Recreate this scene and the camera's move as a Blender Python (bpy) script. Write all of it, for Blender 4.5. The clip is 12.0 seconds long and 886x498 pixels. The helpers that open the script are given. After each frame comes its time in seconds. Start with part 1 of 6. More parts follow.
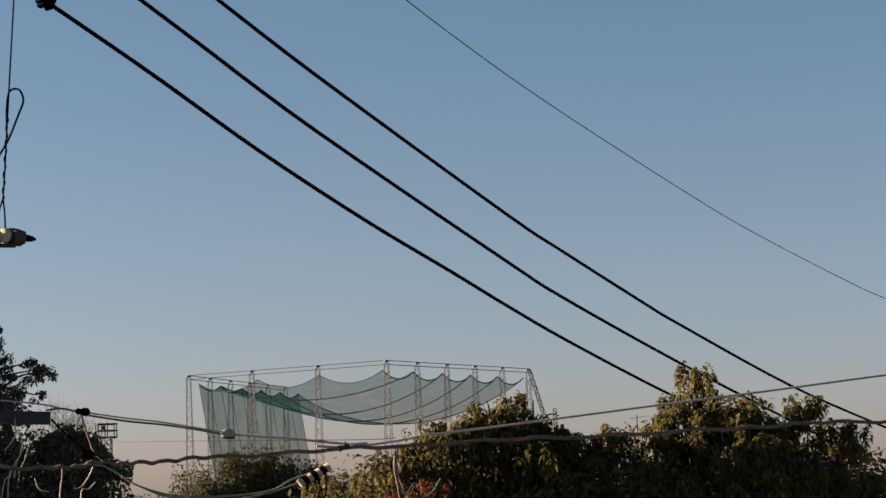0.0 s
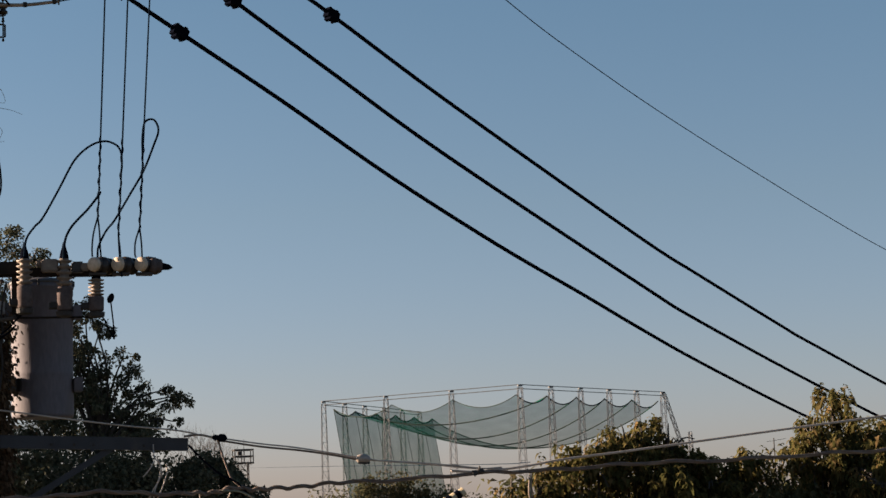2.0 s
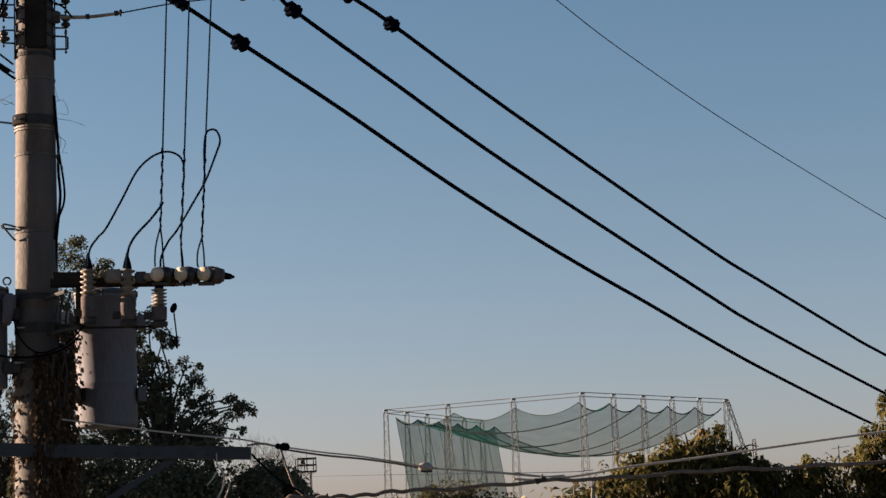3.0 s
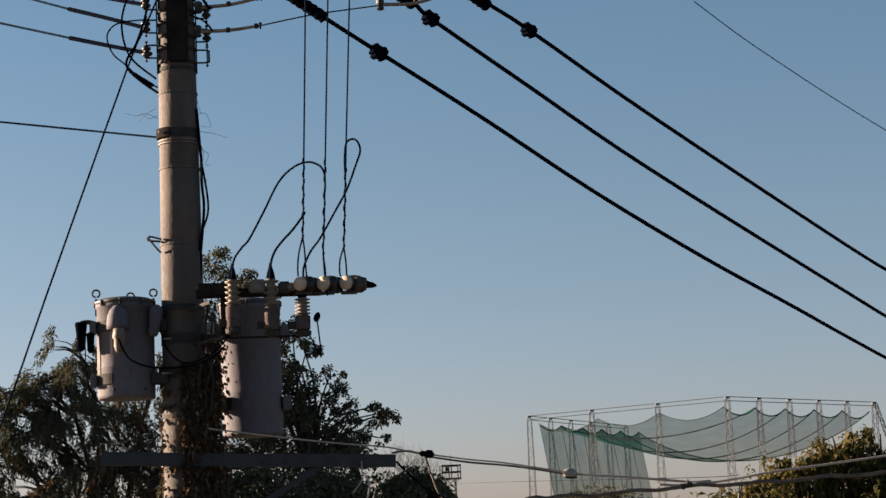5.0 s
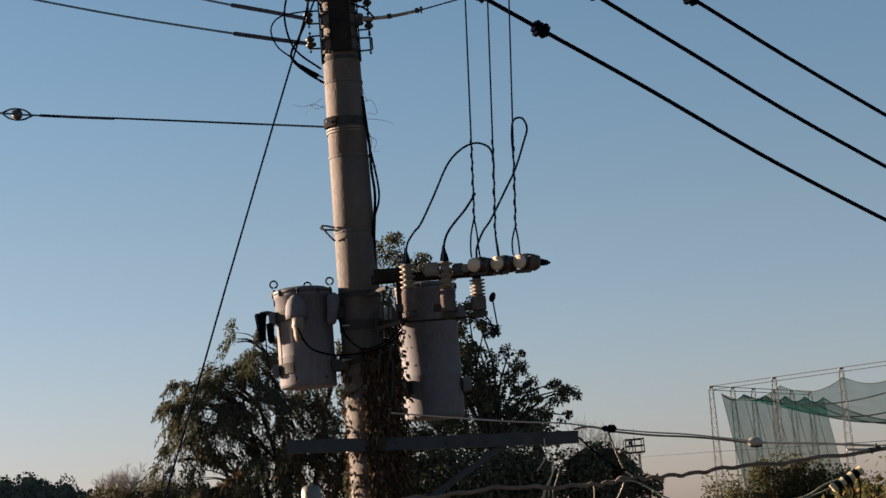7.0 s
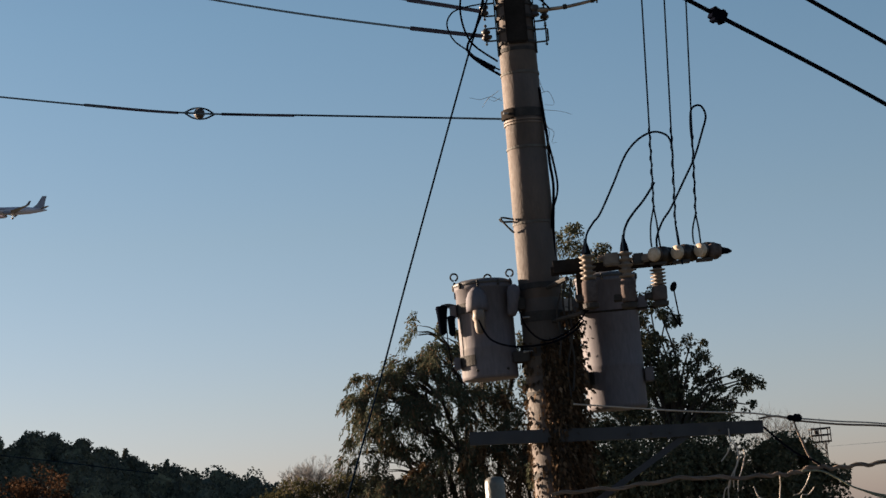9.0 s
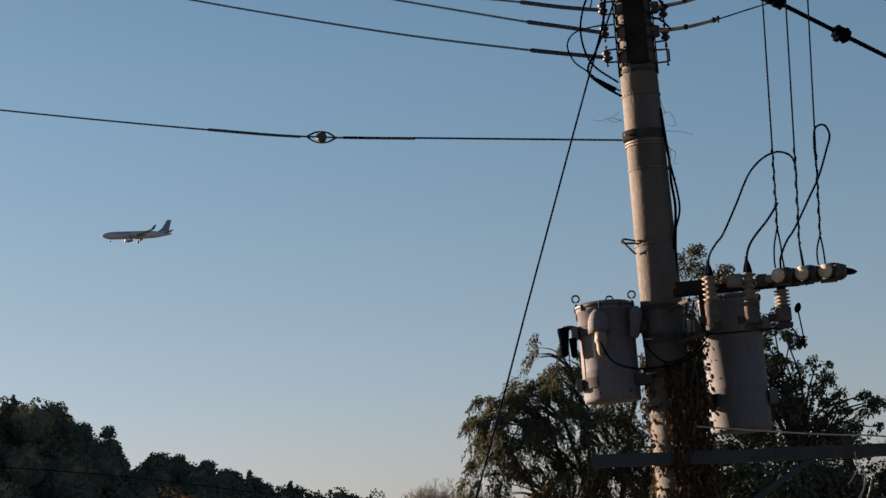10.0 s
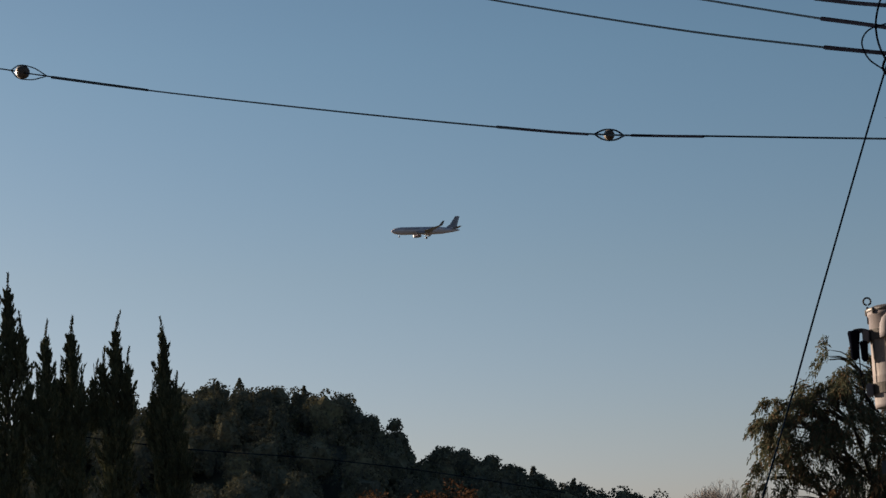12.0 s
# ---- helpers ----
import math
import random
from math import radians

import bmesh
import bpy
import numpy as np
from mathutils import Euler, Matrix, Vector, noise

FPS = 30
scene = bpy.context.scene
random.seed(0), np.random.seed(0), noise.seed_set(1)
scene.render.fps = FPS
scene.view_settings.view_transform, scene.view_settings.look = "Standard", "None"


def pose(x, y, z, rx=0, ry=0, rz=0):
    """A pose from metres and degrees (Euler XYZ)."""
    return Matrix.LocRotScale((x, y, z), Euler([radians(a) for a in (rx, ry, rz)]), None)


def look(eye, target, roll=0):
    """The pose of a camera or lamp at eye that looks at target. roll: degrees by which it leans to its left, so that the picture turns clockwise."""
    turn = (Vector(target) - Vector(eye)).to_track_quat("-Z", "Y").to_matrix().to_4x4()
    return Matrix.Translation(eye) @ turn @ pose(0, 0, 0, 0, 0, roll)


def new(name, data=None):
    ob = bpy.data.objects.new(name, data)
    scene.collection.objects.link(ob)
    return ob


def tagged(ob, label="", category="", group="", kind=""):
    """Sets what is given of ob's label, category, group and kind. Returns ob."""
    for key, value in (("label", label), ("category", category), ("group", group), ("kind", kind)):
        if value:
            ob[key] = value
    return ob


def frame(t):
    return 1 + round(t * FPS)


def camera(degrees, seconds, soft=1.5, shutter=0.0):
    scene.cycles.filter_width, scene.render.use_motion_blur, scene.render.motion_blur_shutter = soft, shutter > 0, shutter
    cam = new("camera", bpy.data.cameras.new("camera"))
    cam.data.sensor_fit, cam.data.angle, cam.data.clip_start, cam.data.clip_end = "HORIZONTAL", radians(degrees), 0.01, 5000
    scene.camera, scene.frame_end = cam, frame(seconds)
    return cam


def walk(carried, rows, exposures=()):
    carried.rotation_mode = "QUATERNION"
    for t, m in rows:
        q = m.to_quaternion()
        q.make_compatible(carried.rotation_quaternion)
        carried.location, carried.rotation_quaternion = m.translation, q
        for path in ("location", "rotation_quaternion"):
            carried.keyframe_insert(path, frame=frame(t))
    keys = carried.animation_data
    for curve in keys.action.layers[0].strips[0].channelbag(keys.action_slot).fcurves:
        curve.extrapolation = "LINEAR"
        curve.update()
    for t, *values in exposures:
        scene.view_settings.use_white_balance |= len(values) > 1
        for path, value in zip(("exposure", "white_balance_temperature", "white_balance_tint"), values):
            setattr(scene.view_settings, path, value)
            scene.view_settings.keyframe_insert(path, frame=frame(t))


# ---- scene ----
# The viewer stands still on an upper floor and swings the camera from the driving range to the cypresses.
EYE = 5.5
cam = camera(25.606, 12.0, soft=1.5)
TURNS = [
    (0, -17.42, 7.105, 1.957),
    (0.5, -17.018, 7.407, 2.011),
    (1, -16.155, 7.269, 2.133),
    (1.5, -15.057, 7.713, 2.146),
    (2, -13.48, 7.956, 2.123),
    (2.5, -12.13, 8.079, 2.464),
    (2.7, -11.873, 8.219, 2.366),
    (4.3, -10.332, 8.283, 2.103),
    (4.5, -9.719, 8.357, 2.135),
    (5, -7.42, 8.626, 2.492),
    (5.5, -4.628, 9.038, 3.744),
    (6, -3.186, 8.985, 3.984),
    (6.5, -2.052, 8.506, 4.701),
    (6.7, -2.263, 8.312, 4.679),
    (8.3, 1.817, 8.506, 5.161),
    (8.5, 2.136, 8.508, 5.356),
    (9, 3.402, 8.522, 4.843),
    (9.5, 5.112, 8.929, 4.857),
    (10, 6.974, 9.462, 4.531),
    (10.5, 9.066, 9.896, 4.235),
    (11, 10.557, 9.76, 3.79),
    (11.5, 12.988, 9.736, 3.315),
    (12, 15.145, 9.885, 2.389),
]
walk(cam, [(t, pose(0, 0, EYE, 90 + pitch, roll, yaw)) for t, yaw, pitch, roll in TURNS],
     exposures=[(0.0, 1.40, 6500, 7), (4.5, 1.45, 6500, 6), (9.0, 1.40, 6500, 4), (10.5, 1.12, 6500, 4), (12.0, 0.95, 6500, 3)])

# ---- world and sun ----
SUN_ELEVATION, SUN_BEARING = 11.0, -66.0      # degrees; bearing from +y towards +x
world = bpy.data.worlds.new("evening_sky")
scene.world = world
world.use_nodes = True
wn = world.node_tree
wn.nodes.clear()
sky = wn.nodes.new("ShaderNodeTexSky")
sky.sky_type, sky.sun_disc = "NISHITA", False
sky.sun_elevation, sky.sun_rotation = radians(SUN_ELEVATION), radians(SUN_BEARING)
sky.altitude, sky.air_density, sky.dust_density, sky.ozone_density = 50, 1.0, 0.6, 3.0
back = wn.nodes.new("ShaderNodeBackground")
back.inputs["Strength"].default_value = 0.05
w_out = wn.nodes.new("ShaderNodeOutputWorld")
# evening haze: a faint rosy cast, strongest low down
way = wn.nodes.new("ShaderNodeTexCoord")
part_z = wn.nodes.new("ShaderNodeSeparateXYZ")
wn.links.new(way.outputs["Generated"], part_z.inputs[0])
haze = wn.nodes.new("ShaderNodeValToRGB")
stops = haze.color_ramp.elements
stops[0].position, stops[0].color = 0.0, (1.10, 0.93, 1.32, 1)
stops[1].position, stops[1].color = 1.0, (0.80, 0.78, 0.78, 1)
for p, c in ((0.075, (1.16, 0.95, 1.09, 1)), (0.16, (1.20, 0.99, 0.975, 1)), (0.27, (1.16, 1.05, 1.0, 1)), (0.40, (1.05, 0.97, 0.93, 1))):
    stops.new(p).color = c
wn.links.new(part_z.outputs["Z"], haze.inputs[0])
cast = wn.nodes.new("ShaderNodeMix")
cast.data_type, cast.blend_type = "RGBA", "MULTIPLY"
cast.inputs["Factor"].default_value = 1.0
wn.links.new(sky.outputs[0], cast.inputs["A"])
wn.links.new(haze.outputs[0], cast.inputs["B"])
wn.links.new(cast.outputs["Result"], back.inputs["Color"])
wn.links.new(back.outputs[0], w_out.inputs["Surface"])

sun = new("sun", bpy.data.lights.new("sun", "SUN"))
sun.data.energy, sun.data.angle, sun.data.color = 9.0, radians(0.6), (1.0, 0.74, 0.56)
se, sb = radians(SUN_ELEVATION), radians(SUN_BEARING)
SUN_DIR = Vector((math.sin(sb) * math.cos(se), math.cos(sb) * math.cos(se), math.sin(se)))
sun.matrix_world = look(SUN_DIR * 60 + Vector((0, 16, 8)), (0, 16, 8))


# ---- materials ----
def nodes_of(name):
    m = bpy.data.materials.new(name)
    m.use_nodes = True
    nt = m.node_tree
    nt.nodes.clear()
    out = nt.nodes.new("ShaderNodeOutputMaterial")
    return m, nt, out


def ramp(nt, fac, stops):
    r = nt.nodes.new("ShaderNodeValToRGB")
    e = r.color_ramp.elements
    e[0].position, e[0].color = stops[0][0], (*stops[0][1], 1)
    e[1].position, e[1].color = stops[-1][0], (*stops[-1][1], 1)
    for p, c in stops[1:-1]:
        n = e.new(p)
        n.color = (*c, 1)
    nt.links.new(fac, r.inputs[0])
    return r.outputs[0]


def surface(name, light, dark, scale=6.0, rough=0.7, metal=0.0, bump=0.3, fine=60.0, stretch=(1, 1, 1), stain=None, stain_scale=1.5, gloss=0.5):
    """A rough surface with broad mottling, fine grain and, where given, stains of a third colour."""
    m, nt, out = nodes_of(name)
    b = nt.nodes.new("ShaderNodeBsdfPrincipled")
    co = nt.nodes.new("ShaderNodeTexCoord")
    mp = nt.nodes.new("ShaderNodeMapping")
    mp.inputs["Scale"].default_value = stretch
    nt.links.new(co.outputs["Object"], mp.inputs[0])

    def grain(s, detail=6):
        n = nt.nodes.new("ShaderNodeTexNoise")
        n.inputs["Scale"].default_value, n.inputs["Detail"].default_value = s, detail
        nt.links.new(mp.outputs[0], n.inputs["Vector"])
        return n.outputs[0]

    broad, small = grain(scale), grain(fine, 3)
    col = ramp(nt, broad, [(0.3, dark), (0.7, light)])
    mix = nt.nodes.new("ShaderNodeMix")
    mix.data_type, mix.blend_type = "RGBA", "OVERLAY"
    mix.inputs["Factor"].default_value = 0.35
    nt.links.new(col, mix.inputs["A"])
    nt.links.new(small, mix.inputs["B"])
    col = mix.outputs["Result"]
    if stain:
        s = ramp(nt, grain(stain_scale, 8), [(0.52, (0, 0, 0)), (0.66, (1, 1, 1))])
        k = nt.nodes.new("ShaderNodeMix")
        k.data_type = "RGBA"
        nt.links.new(s, k.inputs["Factor"])
        nt.links.new(col, k.inputs["A"])
        k.inputs["B"].default_value = (*stain, 1)
        col = k.outputs["Result"]
    nt.links.new(col, b.inputs["Base Color"])
    r = ramp(nt, small, [(0.2, (rough * 0.8,) * 3), (0.8, (min(1, rough * 1.2),) * 3)])
    nt.links.new(r, b.inputs["Roughness"])
    b.inputs["Metallic"].default_value = metal
    b.inputs["Specular IOR Level"].default_value = gloss
    bp = nt.nodes.new("ShaderNodeBump")
    bp.inputs["Strength"].default_value, bp.inputs["Distance"].default_value = bump, 0.01
    nt.links.new(small, bp.inputs["Height"])
    nt.links.new(bp.outputs[0], b.inputs["Normal"])
    if gloss < 0.1:                              # dead matt: no sheen at grazing angles
        b = nt.nodes.new("ShaderNodeBsdfDiffuse")
        nt.links.new(col, b.inputs["Color"])
    nt.links.new(b.outputs[0], out.inputs[0])
    return m


def foliage(name, stops, through_light=0.3, rough=0.5):
    """Leaves: every leaf takes its own tint; some light comes through."""
    m, nt, out = nodes_of(name)
    geo = nt.nodes.new("ShaderNodeNewGeometry")
    col = ramp(nt, geo.outputs["Random Per Island"], stops)
    co = nt.nodes.new("ShaderNodeTexCoord")
    n = nt.nodes.new("ShaderNodeTexNoise")
    n.inputs["Scale"].default_value = 1.7
    nt.links.new(co.outputs["Object"], n.inputs["Vector"])
    mx = nt.nodes.new("ShaderNodeMix")
    mx.data_type, mx.blend_type = "RGBA", "MULTIPLY"
    mx.inputs["Factor"].default_value = 0.6
    nt.links.new(col, mx.inputs["A"])
    nt.links.new(ramp(nt, n.outputs[0], [(0.3, (0.45, 0.45, 0.45)), (0.7, (1.3, 1.25, 1.1))]), mx.inputs["B"])
    d = nt.nodes.new("ShaderNodeBsdfDiffuse")
    d.inputs["Roughness"].default_value = rough
    t = nt.nodes.new("ShaderNodeBsdfTranslucent")
    for s in (d.inputs["Color"], t.inputs["Color"]):
        nt.links.new(mx.outputs["Result"], s)
    s = nt.nodes.new("ShaderNodeMixShader")
    s.inputs[0].default_value = through_light
    nt.links.new(d.outputs[0], s.inputs[1])
    nt.links.new(t.outputs[0], s.inputs[2])
    nt.links.new(s.outputs[0], out.inputs[0])
    return m


def netting(name, colour, cover):
    """Fine mesh netting far off: threads cover a share of it, the rest is open air."""
    m, nt, out = nodes_of(name)
    co = nt.nodes.new("ShaderNodeTexCoord")
    n = nt.nodes.new("ShaderNodeTexNoise")
    n.inputs["Scale"].default_value, n.inputs["Detail"].default_value = 0.25, 4
    nt.links.new(co.outputs["Object"], n.inputs["Vector"])
    d = nt.nodes.new("ShaderNodeBsdfDiffuse")
    d.inputs[0].default_value = (*colour, 1)
    o = nt.nodes.new("ShaderNodeBsdfTransparent")
    s = nt.nodes.new("ShaderNodeMixShader")
    f = ramp(nt, n.outputs[0], [(0.3, (cover * 0.92,) * 3), (0.7, (cover * 1.08,) * 3)])
    nt.links.new(f, s.inputs[0])
    nt.links.new(o.outputs[0], s.inputs[1])
    nt.links.new(d.outputs[0], s.inputs[2])
    nt.links.new(s.outputs[0], out.inputs[0])
    return m


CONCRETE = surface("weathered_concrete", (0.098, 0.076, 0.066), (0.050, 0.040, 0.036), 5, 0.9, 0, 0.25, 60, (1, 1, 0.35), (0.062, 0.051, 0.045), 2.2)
JOINT = surface("dark_joint_line", (0.10, 0.09, 0.08), (0.06, 0.055, 0.05), 9, 0.9)
TANK = surface("grey_tank_paint", (0.122, 0.114, 0.130), (0.096, 0.090, 0.103), 3, 0.75, 0, 0.12, 40, (1, 1, 0.3), (0.095, 0.085, 0.086), 2.6, gloss=0.2)
TANK_RIM = surface("dirty_dark_grey_paint", (0.062, 0.058, 0.06), (0.036, 0.034, 0.036), 8, 0.6, 0, 0.15)
GALV = surface("galvanised_steel", (0.36, 0.35, 0.34), (0.24, 0.24, 0.24), 12, 0.55, 0.5, 0.15, 80)
DARK_STEEL = surface("dark_weathered_steel", (0.05, 0.046, 0.044), (0.028, 0.027, 0.027), 12, 0.8, 0.0, 0.2, 80, gloss=0.15)
MATT_DARK = surface("soot_dark_plate", (0.030, 0.026, 0.024), (0.018, 0.016, 0.015), 6, 0.9, gloss=0.05)
GREEN_CABLE = surface("greenish_slack_cable", (0.20, 0.21, 0.15), (0.11, 0.115, 0.085), 9, 0.8)
ARM_STEEL = surface("grey_arm_steel", (0.028, 0.030, 0.038), (0.017, 0.019, 0.025), 6, 0.6, 0.2, 0.15, 60, (1, 1, 1), (0.05, 0.042, 0.036), 3)
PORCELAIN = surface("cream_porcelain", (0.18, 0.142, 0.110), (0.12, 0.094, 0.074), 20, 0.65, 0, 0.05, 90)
# cream porcelain again, with low sunlight put into a brighter colour
SUNLIT_CREAM = surface("sunlit_cream_glaze", (0.50, 0.40, 0.29), (0.38, 0.30, 0.22), 16, 0.4, 0, 0.05)
BROWN_GLAZE = surface("brown_glazed_porcelain", (0.026, 0.017, 0.013), (0.014, 0.010, 0.008), 20, 0.5, 0, 0.05)
GREY_GLAZE = surface("grey_porcelain", (0.105, 0.086, 0.082), (0.072, 0.059, 0.057), 18, 0.8, 0, 0.05, gloss=0.05)
RUBBER = surface("black_cable_sheath", (0.004, 0.005, 0.009), (0.0025, 0.003, 0.006), 10, 0.7, 0, 0.1, gloss=0.06)
WIRE = surface("oxidised_wire", (0.009, 0.016, 0.027), (0.006, 0.011, 0.019), 14, 0.7, 0.0, 0.1, gloss=0.06)
PALE_WIRE = surface("pale_messenger_wire", (0.42, 0.37, 0.32), (0.27, 0.235, 0.20), 8, 0.7, 0.0, 0.1)
TWIST = surface("brown_twisted_cable", (0.17, 0.125, 0.095), (0.085, 0.062, 0.05), 9, 0.7, 0, 0.2)
ROD = surface("tarnished_clamp_metal", (0.36, 0.28, 0.21), (0.18, 0.14, 0.11), 16, 0.45, 0.5, 0.1)
YELLOW = surface("faded_yellow_sleeve", (0.40, 0.34, 0.22), (0.30, 0.25, 0.16), 10, 0.6)
WHITE_BALL = surface("white_marker_plastic", (0.30, 0.26, 0.22), (0.21, 0.18, 0.155), 10, 0.4)
RUST = surface("rusted_insulator_cap", (0.08, 0.058, 0.046), (0.04, 0.03, 0.026), 14, 0.7)
BARK = surface("rough_bark", (0.055, 0.044, 0.034), (0.028, 0.023, 0.018), 7, 0.95, 0, 0.8, 40, (1, 1, 0.3))
TWIG = surface("dry_twig", (0.20, 0.15, 0.10), (0.11, 0.08, 0.06), 10, 0.9)
PALE_TWIG = surface("bare_grey_twig", (0.20, 0.175, 0.16), (0.13, 0.115, 0.105), 3, 0.9)
TOWER = surface("far_galvanised_lattice", (0.075, 0.077, 0.085), (0.058, 0.06, 0.067), 0.3, 0.6, 0.2, 0.05, 4)
ROPE = surface("dark_green_net_rope", (0.005, 0.02, 0.016), (0.003, 0.013, 0.011), 0.5, 0.8)
GROUND = surface("dry_grass_ground", (0.075, 0.068, 0.04), (0.04, 0.04, 0.024), 0.05, 0.95, 0, 0.4, 2.5, (1, 1, 1), (0.09, 0.07, 0.05), 0.02)
PLANE_SKIN = surface("off_white_aircraft_paint", (0.46, 0.43, 0.48), (0.40, 0.37, 0.42), 0.2, 0.35, 0, 0.02, 2)
PLANE_DARK = surface("dark_aircraft_grey", (0.12, 0.13, 0.16), (0.08, 0.09, 0.11), 0.3, 0.4, 0, 0.02, 2)
PLANE_BAND = surface("muted_grey_blue_paint", (0.22, 0.22, 0.27), (0.16, 0.16, 0.20), 0.3, 0.4, 0, 0.02, 2)
NET = netting("green_golf_netting", (0.010, 0.20, 0.145), 0.50)
NET_SIDE = netting("green_side_netting", (0.008, 0.19, 0.14), 0.60)
LEAF_BUSH = foliage("olive_drooping_leaves", [(0, (0.060, 0.064, 0.024)), (0.5, (0.105, 0.098, 0.038)), (0.85, (0.16, 0.13, 0.055)), (1, (0.24, 0.165, 0.08))], 0.48)
LEAF_DARK = foliage("dark_green_leaves", [(0, (0.0633, 0.069, 0.0414)), (0.6, (0.0978, 0.1012, 0.0552)), (0.95, (0.138, 0.1207, 0.0633)), (1, (0.184, 0.1495, 0.0862))], 0.25)
LEAF_TREE = foliage("conifer_sprays", [(0, (0.0625, 0.0775, 0.055)), (0.55, (0.0925, 0.1025, 0.075)), (0.85, (0.1225, 0.1075, 0.075)), (1, (0.1875, 0.1187, 0.0813))], 0.2)
LEAF_RUST = foliage("autumn_orange_leaves", [(0, (0.03, 0.019, 0.014)), (0.5, (0.06, 0.033, 0.02)), (0.9, (0.10, 0.055, 0.034)), (1, (0.17, 0.115, 0.085))], 0.2)
LEAF_RED = foliage("red_autumn_leaves", [(0, (0.07, 0.022, 0.014)), (0.5, (0.15, 0.042, 0.022)), (1, (0.24, 0.085, 0.038))], 0.4)
LEAF_CYP = foliage("cypress_sprays", [(0, (0.049, 0.0588, 0.042)), (0.7, (0.077, 0.0868, 0.0588)), (1, (0.112, 0.1148, 0.077))], 0.03)
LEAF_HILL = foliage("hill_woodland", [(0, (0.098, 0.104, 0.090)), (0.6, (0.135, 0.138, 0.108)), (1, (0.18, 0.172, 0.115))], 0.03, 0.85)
LEAF_VINE = foliage("dark_creeper_leaves", [(0, (0.042, 0.0315, 0.0225)), (0.6, (0.0825, 0.057, 0.039)), (0.93, (0.135, 0.09, 0.06)), (1, (0.27, 0.1875, 0.1275))], 0.05)
LEAF_OLIVE = foliage("olive_yellow_leaves", [(0, (0.045, 0.046, 0.026)), (0.6, (0.078, 0.074, 0.04)), (1, (0.115, 0.10, 0.055))], 0.15)
LEAF_BROAD = foliage("deep_green_round_leaves", [(0, (0.063, 0.069, 0.048)), (0.6, (0.0945, 0.1005, 0.0675)), (0.95, (0.15, 0.141, 0.0945)), (1, (0.225, 0.195, 0.1425))], 0.12)
LEAF_DRY = foliage("withered_vine_leaves", [(0, (0.07, 0.045, 0.03)), (0.6, (0.13, 0.085, 0.05)), (1, (0.26, 0.18, 0.11))], 0.2)


# ---- building tools ----
def part(name, bm, material, parent=None, label="", smooth=False):
    """Links a bmesh as one mesh object, in world metres, under a thing or a part."""
    me = bpy.data.meshes.new(name)
    bm.to_mesh(me)
    bm.free()
    me.materials.append(material)
    if smooth:
        me.polygons.foreach_set("use_smooth", [True] * len(me.polygons))
    ob = new(name, me)
    if parent is not None:
        ob.parent = parent
        if parent.type == "EMPTY":
            ob.matrix_parent_inverse = Matrix.Translation(-parent.location)
    if label:
        ob["label"] = label
    return ob


def thing(name, at, label, category, group="", kind=""):
    ob = new(name)
    ob.location = at
    ob.empty_display_size = 0.2
    return tagged(ob, label, category, group, kind)


def frame_along(d):
    d = Vector(d).normalized()
    s = d.cross(Vector((0, 0, 1)))
    s = Vector((1, 0, 0)) if s.length < 1e-4 else s.normalized()
    return d, s, s.cross(d).normalized()


def smooth_path(pts, per=6):
    """A rounded path through the points (Catmull-Rom)."""
    p = [Vector(q) for q in pts]
    if len(p) < 3:
        return p
    p = [p[0] * 2 - p[1]] + p + [p[-1] * 2 - p[-2]]
    out = []
    for i in range(1, len(p) - 2):
        a, b, c, d = p[i - 1:i + 3]
        for k in range(per):
            t = k / per
            out.append(0.5 * (2 * b + (c - a) * t + (2 * a - 5 * b + 4 * c - d) * t * t + (3 * b - a - 3 * c + d) * t ** 3))
    out.append(p[-2])
    return out


def add_tube(bm, pts, r0, r1=None, seg=7, caps=True):
    """Adds a tube along the points; its radius runs from r0 to r1."""
    r1 = r0 if r1 is None else r1
    rings = []
    n = len(pts)
    side = None
    for i, p in enumerate(pts):
        d = (pts[min(i + 1, n - 1)] - pts[max(i - 1, 0)]).normalized()
        if side is None:
            _, side, _ = frame_along(d)
        side = (side - d * side.dot(d)).normalized()
        u = side.cross(d)
        r = r0 + (r1 - r0) * i / max(1, n - 1)
        rings.append([bm.verts.new(p + (side * math.cos(2 * math.pi * k / seg) + u * math.sin(2 * math.pi * k / seg)) * r) for k in range(seg)])
    for a, b in zip(rings, rings[1:]):
        for k in range(seg):
            bm.faces.new((a[k], a[(k + 1) % seg], b[(k + 1) % seg], b[k]))
    if caps:
        bm.faces.new(rings[0])
        bm.faces.new(rings[-1][::-1])
    return bm


def tube(pts, r0, r1=None, seg=7, per=6):
    return add_tube(bmesh.new(), smooth_path(pts, per), r0, r1, seg)


def add_lathe(bm, base, axis, profile, seg=20):
    """Adds a turned form: profile is rows of (distance along the axis, radius)."""
    d, s, u = frame_along(axis)
    rings = []
    for h, r in profile:
        c = Vector(base) + d * h
        rings.append([bm.verts.new(c + (s * math.cos(2 * math.pi * k / seg) + u * math.sin(2 * math.pi * k / seg)) * max(r, 1e-4)) for k in range(seg)])
    for a, b in zip(rings, rings[1:]):
        for k in range(seg):
            bm.faces.new((a[k], b[k], b[(k + 1) % seg], a[(k + 1) % seg]))
    bm.faces.new(rings[0])
    bm.faces.new(rings[-1][::-1])
    bmesh.ops.recalc_face_normals(bm, faces=bm.faces)
    return bm


def lathe(base, axis, profile, seg=20):
    return add_lathe(bmesh.new(), base, axis, profile, seg)


